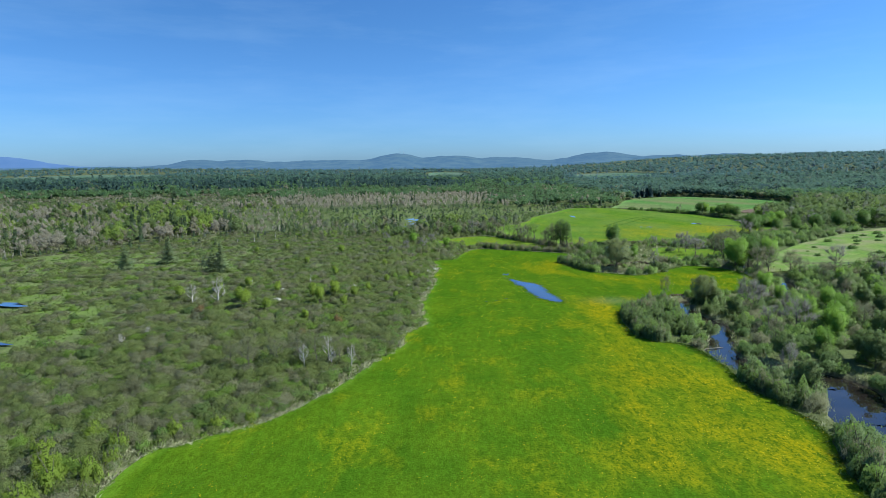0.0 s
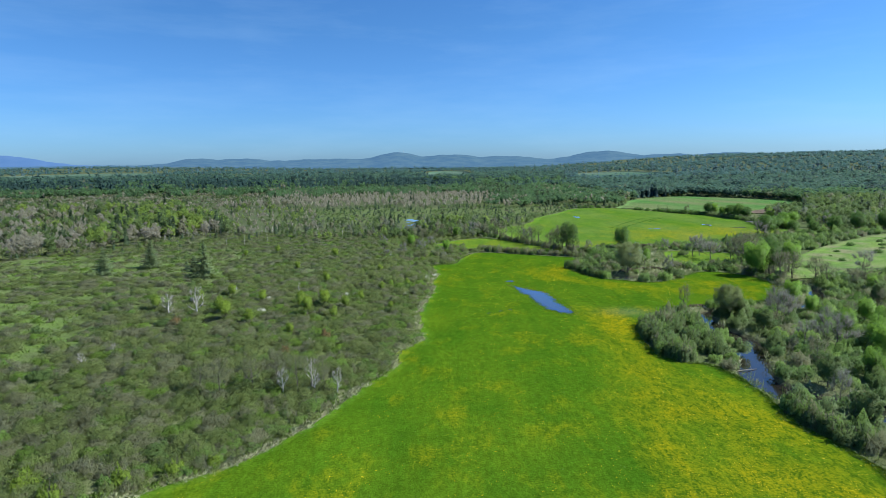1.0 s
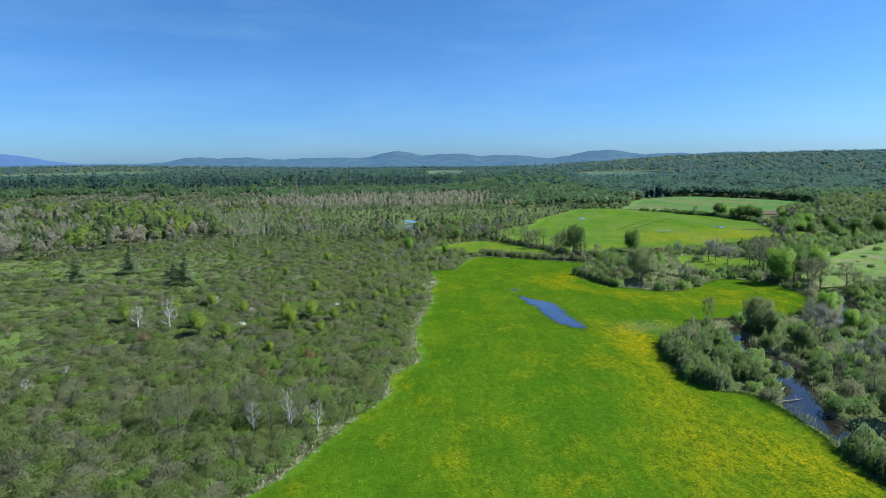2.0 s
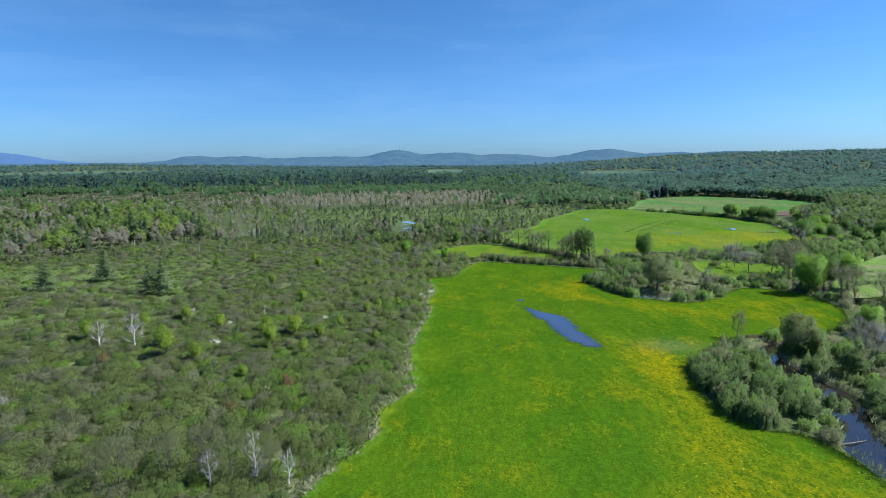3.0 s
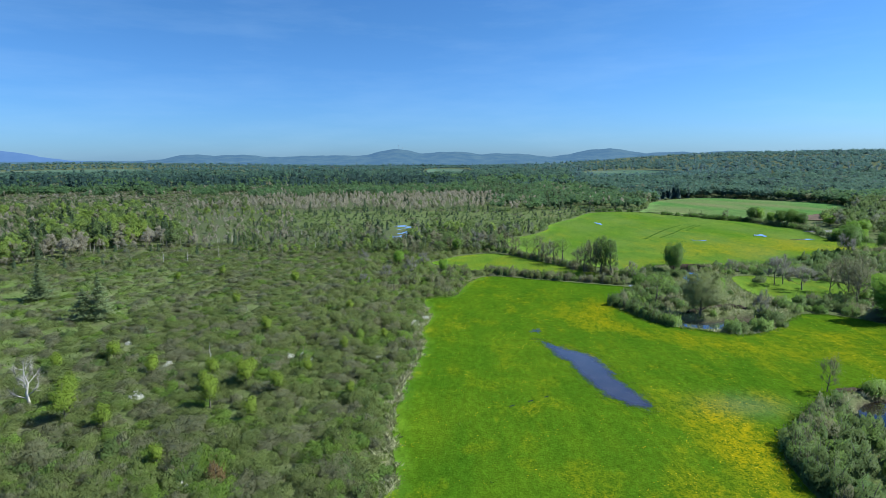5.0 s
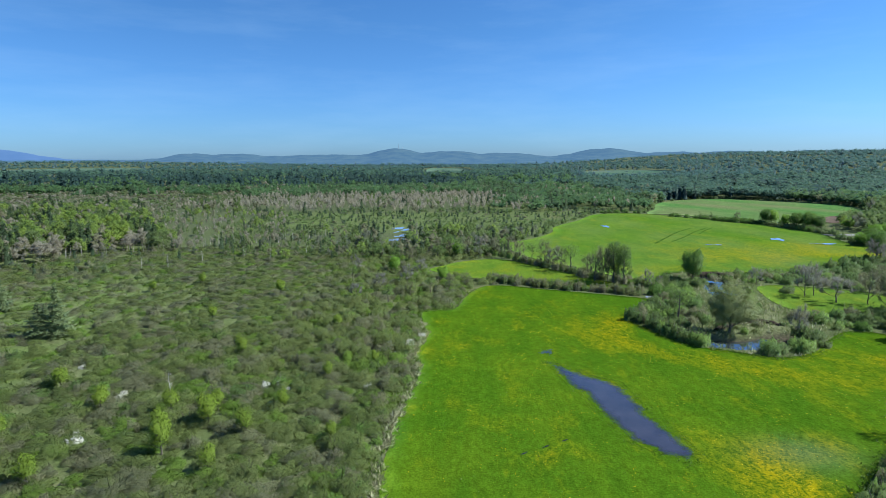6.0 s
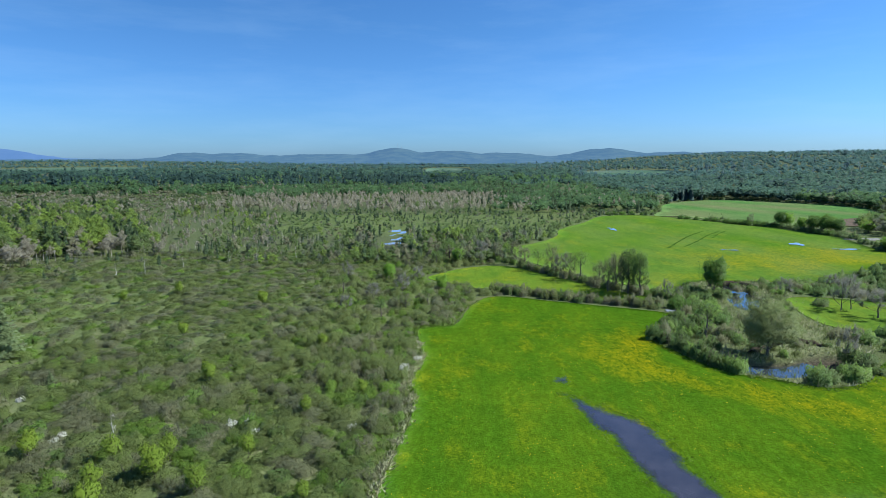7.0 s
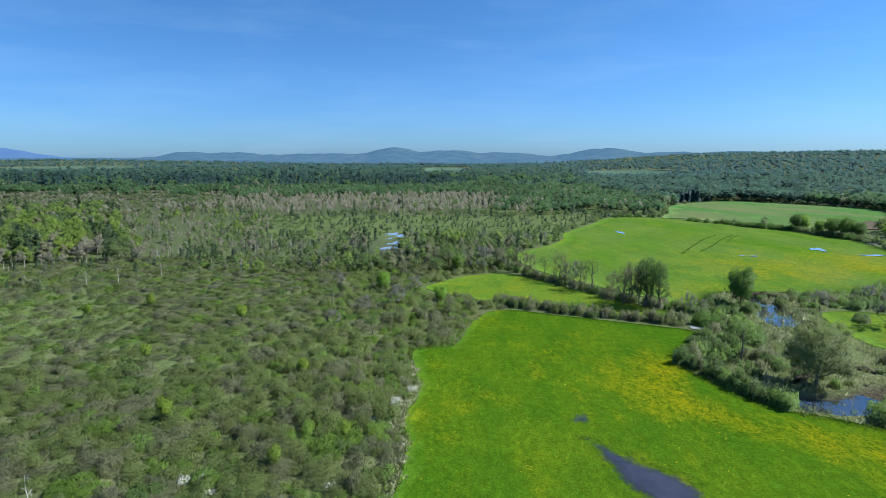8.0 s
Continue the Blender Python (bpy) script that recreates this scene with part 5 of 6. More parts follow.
WILLOW = ([broadleaf("willow_tree", 550 + i, 10, 0.42, 1200, 0.40, M_WILLOW, "broad grey-green willow by the stream", 14, 0.06, lump=0.17) for i in range(3)], 10)
GREY = ([bare("bare_tree", 560 + i, 10, 0.38, 1700, 0.028, M_BARE, "leafless grey tree with fine twigs") for i in range(3)], 10)
ROUND = ([broadleaf("alder_tree", 570 + i, 10, 0.44, 3000, 0.26, M_OLIVE, "broad olive brown tree beside the stream", 20, 0.05, lump=0.13) for i in range(2)], 10)
SAPLING = ([bare("alder_sapling", 574 + i, 10, 0.34, 1300, 0.024, M_TWIG, "slender olive sapling with thin open crown", limbs=16, leaves=700, leaf=M_ALDER, thick=0.014, low=0.25) for i in range(2)], 10)
BIRCH = ([bare("white_birch", 580 + i, 10, 0.30, 420, 0.03, M_POLE, "bleached white leafless birch in the scrub", M_PALEBARK, thick=0.030) for i in range(2)], 10)
SPRUCE = ([spruce("spruce_tree", 590 + i, 10, 0.40, "grey-green spruce with drooping boughs alone in the swamp") for i in range(3)], 10)
LIME = ([broadleaf("birch_tree", 600 + i, 6, 0.27, 800, 0.22, M_LIME, "bright lime green young tree in the scrub", 12, 0.14, lump=0.12, solid=False) for i in range(3)], 6)
SNAG = ([bare("dead_snag", 610 + i, 8, 0.10, 30, 0.02, M_POLE, "dead pale tree snag standing in the bog", M_PALEBARK, 6) for i in range(2)], 8)
S_WILLOW = ([shrub("willow_bush", 620 + i, M_WILLOW, "grey-green rounded willow bush") for i in range(4)], 1)
S_GREEN = ([shrub("green_bush", 630 + i, M_GREEN, "fresh green leafy bush at the field edge") for i in range(4)], 1)
S_ALDER = ([shrub("alder_bush", 640 + i, M_ALDER, "olive alder bush with sparse young leaves") for i in range(4)], 1)
S_BARE = ([shrub("bare_bush", 650 + i, M_TWIG, "half-bare grey-brown twiggy bush", 1.4, True) for i in range(4)], 1)
S_WHITE = ([shrub("blossom_bush", 660 + i, M_BLOSSOM, "bush covered in white blossom") for i in range(2)], 1)
S_RUST = ([shrub("russet_bush", 664 + i, M_RUST, "bush with russet orange buds in the scrub", 1.3, True) for i in range(2)], 1)
S_FRESH = ([shrub("green_bush", 674 + i, M_SCRUBGREEN, "bright yellow-green leafy bush in the scrub") for i in range(3)], 1)
S_YELLOW = ([shrub("green_bush", 684 + i, M_LIME, "round yellow-green bush at the meadow edge") for i in range(3)], 1)
S_BANK = ([shrub("alder_bush", 680 + i, M_BANK, "olive green leafy alder bush on the bank") for i in range(3)], 1)
S_PALE = ([shrub("willow_bush", 690 + i, M_PALEWILLOW, "pale silvery green willow bush in new leaf") for i in range(3)], 1)
S_DARK = ([shrub("dark_bush", 670 + i, M_MAPLE, "dark green dense bush") for i in range(3)], 1)

# hedgerow behind the meadow
for i, (x, y) in enumerate(HEDGE[2:33:2]):
    kind = (BUDDING, OPEN, BUDDING, GREY, BUDDING, OPEN, BUDDING)[i % 7]
    h = 7.4 + 2.6 * i / 15 + 1.4 * math.sin(i * 2.3)
    plant(kind, x + 1.2 * math.sin(i * 5.1), y + 1.2 * math.cos(i * 3.7), h, h, group="hedgerow trees")
for x, y, h in [(53.0, 272, 11), (55.4, 273.5, 12.0), (57, 271, 11)]:
    plant(BUDDING, x, y, h * 0.7, h, group="hedgerow trees")
for x, y, h in [(58.5, 269.8, 15.0), (61.2, 267.6, 14.2)]:
    plant(POPLAR, x, y, h * 1.05, h, group="hedgerow trees")
for x, y, h in [(66.7, 261, 6.4), (71.3, 263.5, 4.0)]:
    plant(GREY, x, y, h * 0.7, h, group="hedgerow trees")
for i, (x, y) in enumerate(HEDGE[3:]):
    for k in range(2):
        kind = (S_BARE, S_ALDER, S_GREEN, S_BARE, S_WILLOW)[(i * 2 + k) % 5]
        plant(kind, x + rnd.normal() * 1.6, y + rnd.normal() * 1.6, 1.8 + 0.6 * rnd.rand(), 2.6 + 1.2 * rnd.rand(), group="hedgerow bushes")
for i, (x, y) in enumerate(BRUSH):
    for k in range(3):
        kind = (S_WILLOW, S_BARE, S_ALDER, S_BARE)[(i + k * 3) % 4]
        plant(kind, x + rnd.normal() * 1.3, y + rnd.normal() * 0.8 + 0.6 * k, 1.4 + 0.9 * rnd.rand(), 1.8 + 1.9 * rnd.rand(), group="brush row")

# clump round the backwater
plant(MAPLE, 84.5, 269.5, 11.5, 11.5)
for x, y in [(81.5, 266), (86.5, 266.5), (83.5, 264), (79.5, 268)]:
    plant(S_WILLOW, x, y, 2.4, 3.4, group="backwater willows")
plant(OPEN, 62.4, 228.6, 9, 8.5)
plant(ROUND, 69.5, 216.5, 13.0, 12.0)
for x, y, w, h in [(74.5, 262, 2.6, 3.0), (71.5, 255, 2.4, 3), (69, 250, 2.4, 2.4), (63, 245, 2.5, 2.2), (58, 240, 2.2, 2.2), (53.5, 232, 2.2, 2.6), (55.5, 226, 2.4, 3.0), (54.5, 221, 2.2, 2.6),
                   (57, 216, 2.4, 2.8), (56.5, 212, 2.2, 2.4), (60, 221, 2.6, 3.2), (61, 235, 2.6, 3), (66, 240, 2.6, 3), (67, 228, 2.5, 3)]:
    plant(S_WILLOW, x, y, w, h * 1.15, group="backwater willows")
for x, y, w, h in [(58.8, 208.2, 2.6, 4.2), (58, 230, 2.2, 3), (65, 233, 2.2, 3.6), (73, 246, 2.4, 3.4), (78.5, 258, 1.8, 2.4)]:
    plant(S_GREEN, x, y, w, h, group="backwater bushes")
for x, y, w, h in [(70.5, 203.5, 1.6, 1.9), (73.5, 203.0, 1.7, 2.0), (72, 204.5, 1.5, 1.7), (85, 206.5, 1.8, 2.2), (80.5, 206.5, 1.6, 2), (88, 213, 2.0, 2.4), (84, 211, 2.0, 3.2)]:
    plant(S_WILLOW, x, y, w, h, group="backwater willows")
plant(GREY, 83, 212.5, 5, 7.5)
for x, y, w in [(76, 217, 1.2), (79, 222, 1.4), (82, 229, 1.2), (77, 226, 1.5), (73, 220, 1.1), (80, 236, 1.5), (78, 243, 1.6), (75, 233, 1.3), (84, 240, 1.2), (72, 226, 1.3), (86, 222, 1.2)]:
    plant((S_BARE, S_ALDER, S_WILLOW)[int(x) % 3], x, y, w, w, group="backwater bushes")
for x, y, w, h in [(103, 264.5, 6, 6.2), (109, 250, 8, 9.5), (112.5, 251, 8, 9), (113.5, 243, 12, 8), (123.1, 274, 5, 5)]:
    plant(GREY, x, y, w, h, group="trees beyond the backwater")
for x, y, h in [(121, 241, 10.5), (134, 253, 9), (119, 231, 13), (123, 232.5, 13.5), (117, 224.5, 12.5), (126, 236, 11)]:
    plant(BUDDING, x, y, h * 0.85, h, group="trees beyond the backwater")
for x, y, w, h in [(107, 255, 2.6, 2.6), (109, 257.5, 2.2, 2.4), (84, 213, 2.6, 4.6), (86, 211, 2.2, 3.8), (72.5, 204.5, 2.4, 2.6)]:
    plant(S_WILLOW, x, y, w, h, group="glade willows")
for x, y, w, h in [(94, 228, 2.6, 3.2), (96, 226, 2.0, 2.6), (91, 227, 1.8, 2.4)]:
    plant(S_BARE, x, y, w, h, group="glade bushes")
plant(FRESH, 82, 233, 6.5, 7)
for i in range(34):
    t = i / 33
    plant((S_BARE, S_WILLOW, S_ALDER, S_DARK)[i % 4], 94 + 52 * t + rnd.normal() * 2, 272 + 4 * math.sin(t * 5) + 2 * t + rnd.normal() * 1.6, 1.9, 2.0 + rnd.rand(), group="bushes beyond the backwater")

# trees by the end of the meadow
plant(FRESH, 113.5, 209.0, 14, 13.0)
plant(MAPLE, 121, 213.5, 13, 13.5)
plant(FRESH, 128, 213, 12.5, 12.5)
for x, y, h in [(117, 201, 10.5), (123, 203, 10.5), (129, 200, 9), (128, 193, 8)]:
    plant(BUDDING, x, y, h * 1.2, h, group="trees by the meadow end")
for x, y, h in [(168.8, 299, 12.7), (163, 292, 9), (176, 306, 11), (184, 300, 9), (151.4, 208, 9), (196, 286, 10), (212, 292, 11), (222, 288, 11), (232, 292, 12), (188, 290, 8), (224, 346, 8), (231, 340, 9), (238, 352, 9), (206, 300, 8)]:
    plant((MAPLE, BUDDING, MAPLE, GREY)[int(x) % 4], x, y, h * 1.1, h * 0.95, group="pasture edge trees")
for x, y, w in [(138.7, 218.5, 1.3), (143.5, 218.1, 1.3), (157, 225.7, 1.8), (177, 249, 2.2), (176, 232, 2.4), (196, 253, 1.6), (199, 247, 2.4), (165, 240, 1.5), (186, 243, 1.8), (150, 232, 1.2), (182, 238, 1.4), (190, 250, 1.8), (204, 255, 2.2), (210, 250, 1.8), (158, 234, 1.0), (168, 230, 1.3), (146, 226, 1.0), (193, 240, 1.5), (179, 221, 2.0), (216, 260, 2.2)]:
    plant(S_DARK, x, y, w, w, group="pasture bushes")
for x, y, h in [(143, 196, 7), (133, 188, 6.5), (160, 200, 7)]:
    plant(BUDDING, x, y, h, h, group="pasture edge trees")

# stream bank
plant(BUDDING, 69.5, 168.2, 5.6, 6.8)
plant(ROUND, 77, 158, 8.5, 8.8)
for x, y, h in [(86, 129.5, 9.5), (81.5, 133, 6.5), (86, 151, 9.5), (90, 153, 7.5)]:
    plant(GREY, x, y, h * 1.1, h, group="leafless bank trees")
for x, y, w, h in [(53.5, 149, 2.2, 2.8), (54, 144, 2.4, 3.2), (52.2, 139, 2.3, 3.2), (53.5, 135, 2.3, 3), (56, 131, 2.4, 3), (60, 129, 2.5, 3.2), (58, 137, 2.6, 3.4), (62, 137, 2.6, 3.4), (57, 144, 2.6, 3.4),
                   (63, 144, 2.6, 3.2), (60, 151, 2.4, 3), (65, 151, 2.4, 3), (66, 131, 2.2, 2.6), (61, 133, 2.4, 3)]:
    plant(S_WILLOW, x - (2.2 if x < 56.5 else 0), y, w * 1.15, h * (1.55 if x < 56.5 else 1.4), group="bank willows")
for x, y, w, h in [(55, 151, 2.2, 3), (54, 128.5, 1.8, 2.2), (62, 126.5, 1.8, 2.2), (57, 148, 2.2, 2.6), (64, 156.5, 2.2, 2.4)]:
    plant(S_GREEN, x, y, w, h, group="bank bushes")
for x, y, w, h in [(61.5, 103, 2.4, 3.6), (63, 99, 2.4, 3.4), (65, 96, 2.3, 3.2), (62, 94.5, 2.2, 2.8), (66.5, 93, 2.0, 2.6), (60, 74, 2.4, 3), (58, 68, 2.6, 3.4), (61, 64, 2.6, 3.4), (63, 78.5, 2.0, 2.4)]:
    plant(S_PALE, x, y, w * 1.1, h * 1.5, group="near bank willows")
plant(GREY, 66.5, 101, 4.5, 7.5)
for x, y, h in [(92.7, 125, 7.5), (104, 138.5, 8), (101.5, 170, 7.5), (96, 131, 6.5), (108, 150, 7)]:
    plant(FRESH, x, y, h, h, group="young green bank trees")
x, y = spread(rnd, 70, 165, 58, 204, 9.5, lambda x, y: open_ground(x, y, 5) & (x < 0.95 * y + 20) & (away(BROOK, x, y) > 6.5) & ~((x > 108) & (y > 190)) & (np.hypot(x - 86, y - 126) > 7) & (np.hypot(x - 87, y - 148) > 7))
for i in range(len(x)):
    kind = (WILLOW, FRESH, WILLOW, GREY, WILLOW, FRESH, BUDDING)[i % 7]
    h = 5.0 + 2.6 * rnd.rand() + (1.5 if kind is GREY else 0)
    plant(kind, float(x[i]), float(y[i]), h * (0.85 if kind is WILLOW else 1.0), h, group="streamside trees")

# pale trunks at the edge of the woods
x, y = spread(rnd, -330, -60, 150, 420, 3.2, lambda x, y: (y > wood_edge(x) - 3) & (y < wood_edge(x) + 14) & (x > -0.95 * y - 20))
stems = [join([twigs(np.random.RandomState(780 + k), np.array([[0.0, 0, 0], [0.3, 0.1, 0]]), np.array([[0.2, 0.1, 1.0], [0.1, 0.3, 0.8]]), 0.07)]) for k in range(4)]
scattered("woodland_trunks", stems, rows_of(rnd, x, y, 0.8, 4.4, 0.4), M_POLE, "pale grey trunks at the edge of the woods", "trunks")

# clods and stones on the cut bank of the stream
def clod(seed):
    r = np.random.RandomState(seed)
    reach = lumps_of(r, 6, 0.35)
    v, t = heart(reach, 4, 8, full=True)
    return mesh_from("bank_clod", v * (1 + 0.08 * r.normal(size=(len(v), 1))) * (1, 0.8, 0.6), t, M_CLOD, sharp=True)


soil_nodes = Nodes("bank_earth")
soil_grain = soil_nodes.noise(3.0, 5, 0.7)
M_CLOD = soil_nodes.end(soil_nodes.surface(soil_nodes.mix(soil_nodes.ramp(soil_grain, (0.35, 0.0), (0.65, 1.0)), (0.09, 0.075, 0.055), (0.26, 0.23, 0.18)), 0.95, soil_nodes.bump(soil_grain, 0.7, 0.1), 0.1))
clods = [clod(800 + k) for k in range(4)]
for i in range(26):
    t = i / 25
    x, y = 66 + 17 * t + 0.5 * math.sin(i * 2.1), 167.6 + 0.9 * math.sin(t * 5) + 0.4 * math.cos(i * 1.7)
    ob = tagged(new("bank_clod", clods[i % 4]), "pale clod of earth on the cut stream bank", "clod", group="bank clods")
    f = 0.35 + 0.25 * abs(math.sin(i * 3.3))
    ob.matrix_basis = Matrix.Translation((x, y, -0.25 + 0.1 * math.sin(i))) @ Matrix.Rotation(i * 1.3, 4, "Z") @ Matrix.Diagonal((f, f, f, 1))

for i in range(14):
    ob = tagged(new("bank_clod", clods[i % 4]), "pale clod of earth on the cut stream bank", "clod", group="bank clods")
    f = 0.35 + 0.3 * abs(math.sin(i * 2.3))
    ob.matrix_basis = Matrix.Translation((65.8 + 1.6 * i / 13 + 0.3 * math.sin(i * 4.1), 117.5 - 6.5 * i / 13 + 0.4 * math.cos(i * 2.9), -0.35)) @ Matrix.Rotation(i * 1.7, 4, "Z") @ Matrix.Diagonal((f, f, f, 1))


# post and rail fence below the pasture
def fence(points, label):
    root = new("pasture_fence")
    line = smooth(points, False, 5)
    posts = [line[0]]
    for p in line:
        if np.linalg.norm(p - posts[-1]) > 2.6:
            posts.append(p)
    ground_z = [float(height(np.float64(p[0]), np.float64(p[1]))) + 0.2 for p in posts]
    for p, z in zip(posts, ground_z):
        part("post", tube([(p[0], p[1], z - 0.4), (p[0], p[1], z + 1.25)], [0.11, 0.10], 6), M_LOG, root)
    for level in (0.6, 1.05):
        for a, za, b, zb in zip(posts, ground_z, posts[1:], ground_z[1:]):
            part("rail", tube([(a[0], a[1], za + level), (b[0], b[1], zb + level)], [0.06, 0.05], 5), M_LOG, root)
    return tagged(root, label, "fence")


fence([(136, 221), (140, 215), (145, 211), (151, 208.5), (156, 207.2), (164, 206)], "weathered wooden post and rail fence below pasture")

# scattered trees of the swamp
for x, y, h in [(-131.5, 224, 11.0), (-121.5, 240, 11.5), (-119.7, 286, 5), (-69.7, 203, 3.2), (-103, 232, 4)]:
    plant(SPRUCE, x, y, h * 1.2, h, group="swamp spruces")
plant(SPRUCE, -89.5, 218, 13, 12.5)
plant(SPRUCE, -93, 216.5, 14, 8.5)
for x, y, h in [(-41.2, 110, 8.0), (-35.6, 111.5, 6.4), (-27.3, 111.6, 7.8), (-31.7, 114.4, 6.6), (-22.5, 112.8, 6.0), (-37.5, 116, 5.6), (-46, 113, 6.0)]:
    plant(SAPLING, x, y, h, h, group="swamp saplings")
for x, y, h in [(-25.2, 114.5, 6.0), (-29.6, 110.4, 5.4), (-19.8, 111.6, 5.0)]:
    plant(BIRCH, x, y, h * 0.8, h, group="bleached birches")
for x, y, h in [(-76.6, 125.5, 3.6), (-69.6, 165, 9.0), (-77.6, 165, 7.0), (-24, 112, 4.2), (-75, 134, 3.0)]:
    plant(BIRCH, x, y, h * 0.9, h, group="bleached birches")
for x, y, h in [(-64, 167.6, 4.9), (-84.8, 172, 5.6), (-28.2, 169, 4.6), (-40.7, 203, 4.6), (-47.9, 256, 5.2), (-41.5, 170, 4.3), (-35, 172.3, 5.9), (-67.8, 186.6, 4.7), (-62.9, 164.5, 5.6),
                (-38.2, 163.9, 5.8), (-35.7, 177.5, 4.3), (-30, 160, 4.2), (-77.8, 270, 4.5), (-90, 262, 4), (-20, 190, 3.6), (-55.2, 177.8, 4.6), (-59.2, 158.8, 6.4), (-52.2, 157.2, 4.8), (-25, 178, 3.6), (-15, 168, 3.2),
                (-12, 198, 3.2), (-75, 180, 4.2), (-43.1, 177, 4.6), (-24, 222, 4.0), (-38, 146, 3.4), (-58, 230, 4.2)]:
    plant(LIME, x, y, h, h, group="lime green saplings")
for x, y, h in [(-44.3, 179.6, 6.7), (-104, 300, 6), (-96, 312, 5), (-70, 318, 6), (-112, 296, 5.5), (-58, 330, 6), (-84, 326, 5)]:
    plant(SNAG, x, y, h, h, group="dead snags")
for x, y, w in [(-55, 182.4, 1.1), (-5.6, 209.8, 1.6), (-3.2, 215, 1.2), (-8, 204, 1.0), (-60, 178, 0.9), (-53.7, 169, 1.0), (-55.5, 185, 0.8), (-12, 186, 1.0), (-70, 196, 0.9), (-22, 205, 0.9)]:
    plant(S_WHITE, x, y, w, w * 1.1, group="blossoming bushes")
for x, y, w in [(-51.8, 166.1, 1.7), (-32.1, 140.8, 1.0), (-31.1, 187.9, 1.3), (-28.5, 188.0, 1.3), (-26, 184, 1.0)]:
    plant(S_WHITE, x, y, w, w * 1.3, group="blossoming bushes")
for x, y, w in [(-35.6, 132.7, 1.4), (-72.0, 156.8, 1.5), (-28.5, 142.5, 1.7)]:
    plant(S_RUST, x, y, w * 1.1, w * 2.2, group="russet bushes")
for x, y, w in [(-40.8, 140.6, 2.2), (-38.6, 142, 1.9), (-69.9, 158.5, 2.2), (-32.1, 146.8, 2.0), (-34, 145, 1.8), (-47.2, 134.4, 2.0), (-45.3, 133, 1.8), (-56.1, 136.2, 2.3), (-53.8, 134.5, 1.9), (-50.2, 154.9, 2.0)]:
    plant(S_FRESH, x, y, w, w, group="fresh green swamp bushes")
plant(S_BARE, -9.6, 179.5, 2.4, 2.6)
for x, y, w in [(-49, 69.5, 2.5), (-53, 68, 2.6), (-49.5, 77.5, 2.0), (-56, 71, 2.4), (-43.5, 82.5, 1.8), (-37.5, 85, 1.7), (-53.5, 63, 2.4), (-60, 76, 2.3), (-33, 87.5, 1.3), (-55.5, 81, 2.2), (-48.2, 73.5, 1.8)]:
    plant(S_YELLOW, x, y, w, w * 1.9, group="round edge bushes")

# single bushes that stand out of the scrub
x, y = spread(rnd, -100, 0, 62, 235, 9.0, lambda x, y: open_ground(x, y, 3) & (x > -0.85 * y) & (x < 2))
keep = rnd.rand(len(x)) > 0.25 + 0.6 * sedge_here(x, y)
for i, (a, b) in enumerate(zip(x[keep], y[keep])):
    kind = (S_ALDER, S_GREEN, S_WILLOW, S_BARE, S_ALDER, S_GREEN, S_BARE)[(i * 5) % 7]
    w = 1.3 + 1.0 * rnd.rand()
    plant(kind, float(a), float(b), w, w * 1.35, group="bushes in the scrub")

for x, y, h in [(-14, 246, 5), (-8, 252, 5.5), (-2, 258, 5), (4, 262, 5.5), (9, 266, 5), (-18, 262, 6), (-10, 270, 6), (2, 274, 5.5), (-24, 252, 5), (-28, 270, 6), (-6, 284, 6), (-16, 290, 6.5), (-30, 292, 6), (8, 318, 6.5), (0, 314, 6), (-10, 308, 6.5)]:
    plant((OPEN, FRESH, GREY, BUDDING)[int(h * 2 + x) % 4], x, y, h * 1.1, h, group="young trees by the hedgerow")

# bushes that overhang the stream side of the meadow
side = MEADOW[(MEADOW[:, 0] > 40) & (MEADOW[:, 1] > 60) & (MEADOW[:, 1] < 246)]
for i in range(len(side) - 1):
    d = side[i + 1] - side[i]
    long = np.linalg.norm(d)
    mid = (side[i] + side[i + 1]) / 2
    clumped = (124 < mid[1] < 160 and mid[0] < 62) or (207 < mid[1] < 244 and mid[0] < 58) or 62 < mid[1] < 79 or 88 < mid[1] < 104
    if long > 7 or long < 0.01 or not clumped:
        continue
    out = np.array((d[1], -d[0])) / long
    out = out if not inside(MEADOW, *(mid + 2 * out).reshape(2, 1))[0] else -out
    for k in range(2):
        p = side[i] + d * rnd.rand() + out * (0.9 + 1.6 * rnd.rand() + 0.6 * k)
        kind = (S_WILLOW, S_BANK, S_GREEN, S_WILLOW, S_BANK, S_BARE)[(i * 2 + k) % 6]
        w = 1.5 + 0.8 * rnd.rand()
        plant(kind, p[0], p[1], w, w * (1.7 + 0.5 * rnd.rand()), group="meadow side bushes")

# bushes along the edge of the meadow
edge = MEADOW[(MEADOW[:, 0] < 12) & (MEADOW[:, 1] > 55)]
for i in range(len(edge) - 1):
    d = edge[i + 1] - edge[i]
    n = np.array((-d[1], d[0])) / (np.linalg.norm(d) + 1e-9)
    for k in range(3):
        f = rnd.rand()
        p = edge[i] + d * f + n * (1.5 + 2.0 * k + 1.6 * rnd.rand())
        if open_ground(np.array([p[0]]), np.array([p[1]]), 1.0)[0]:
            kind = (S_ALDER, S_BARE, S_GREEN, S_ALDER, S_WILLOW, S_ALDER, S_GREEN)[(i * 3 + k) % 7]
            plant(kind, p[0], p[1], 1.1 + 0.7 * rnd.rand(), 1.2 + 0.6 * rnd.rand() + 0.15 * k, group="meadow edge bushes")

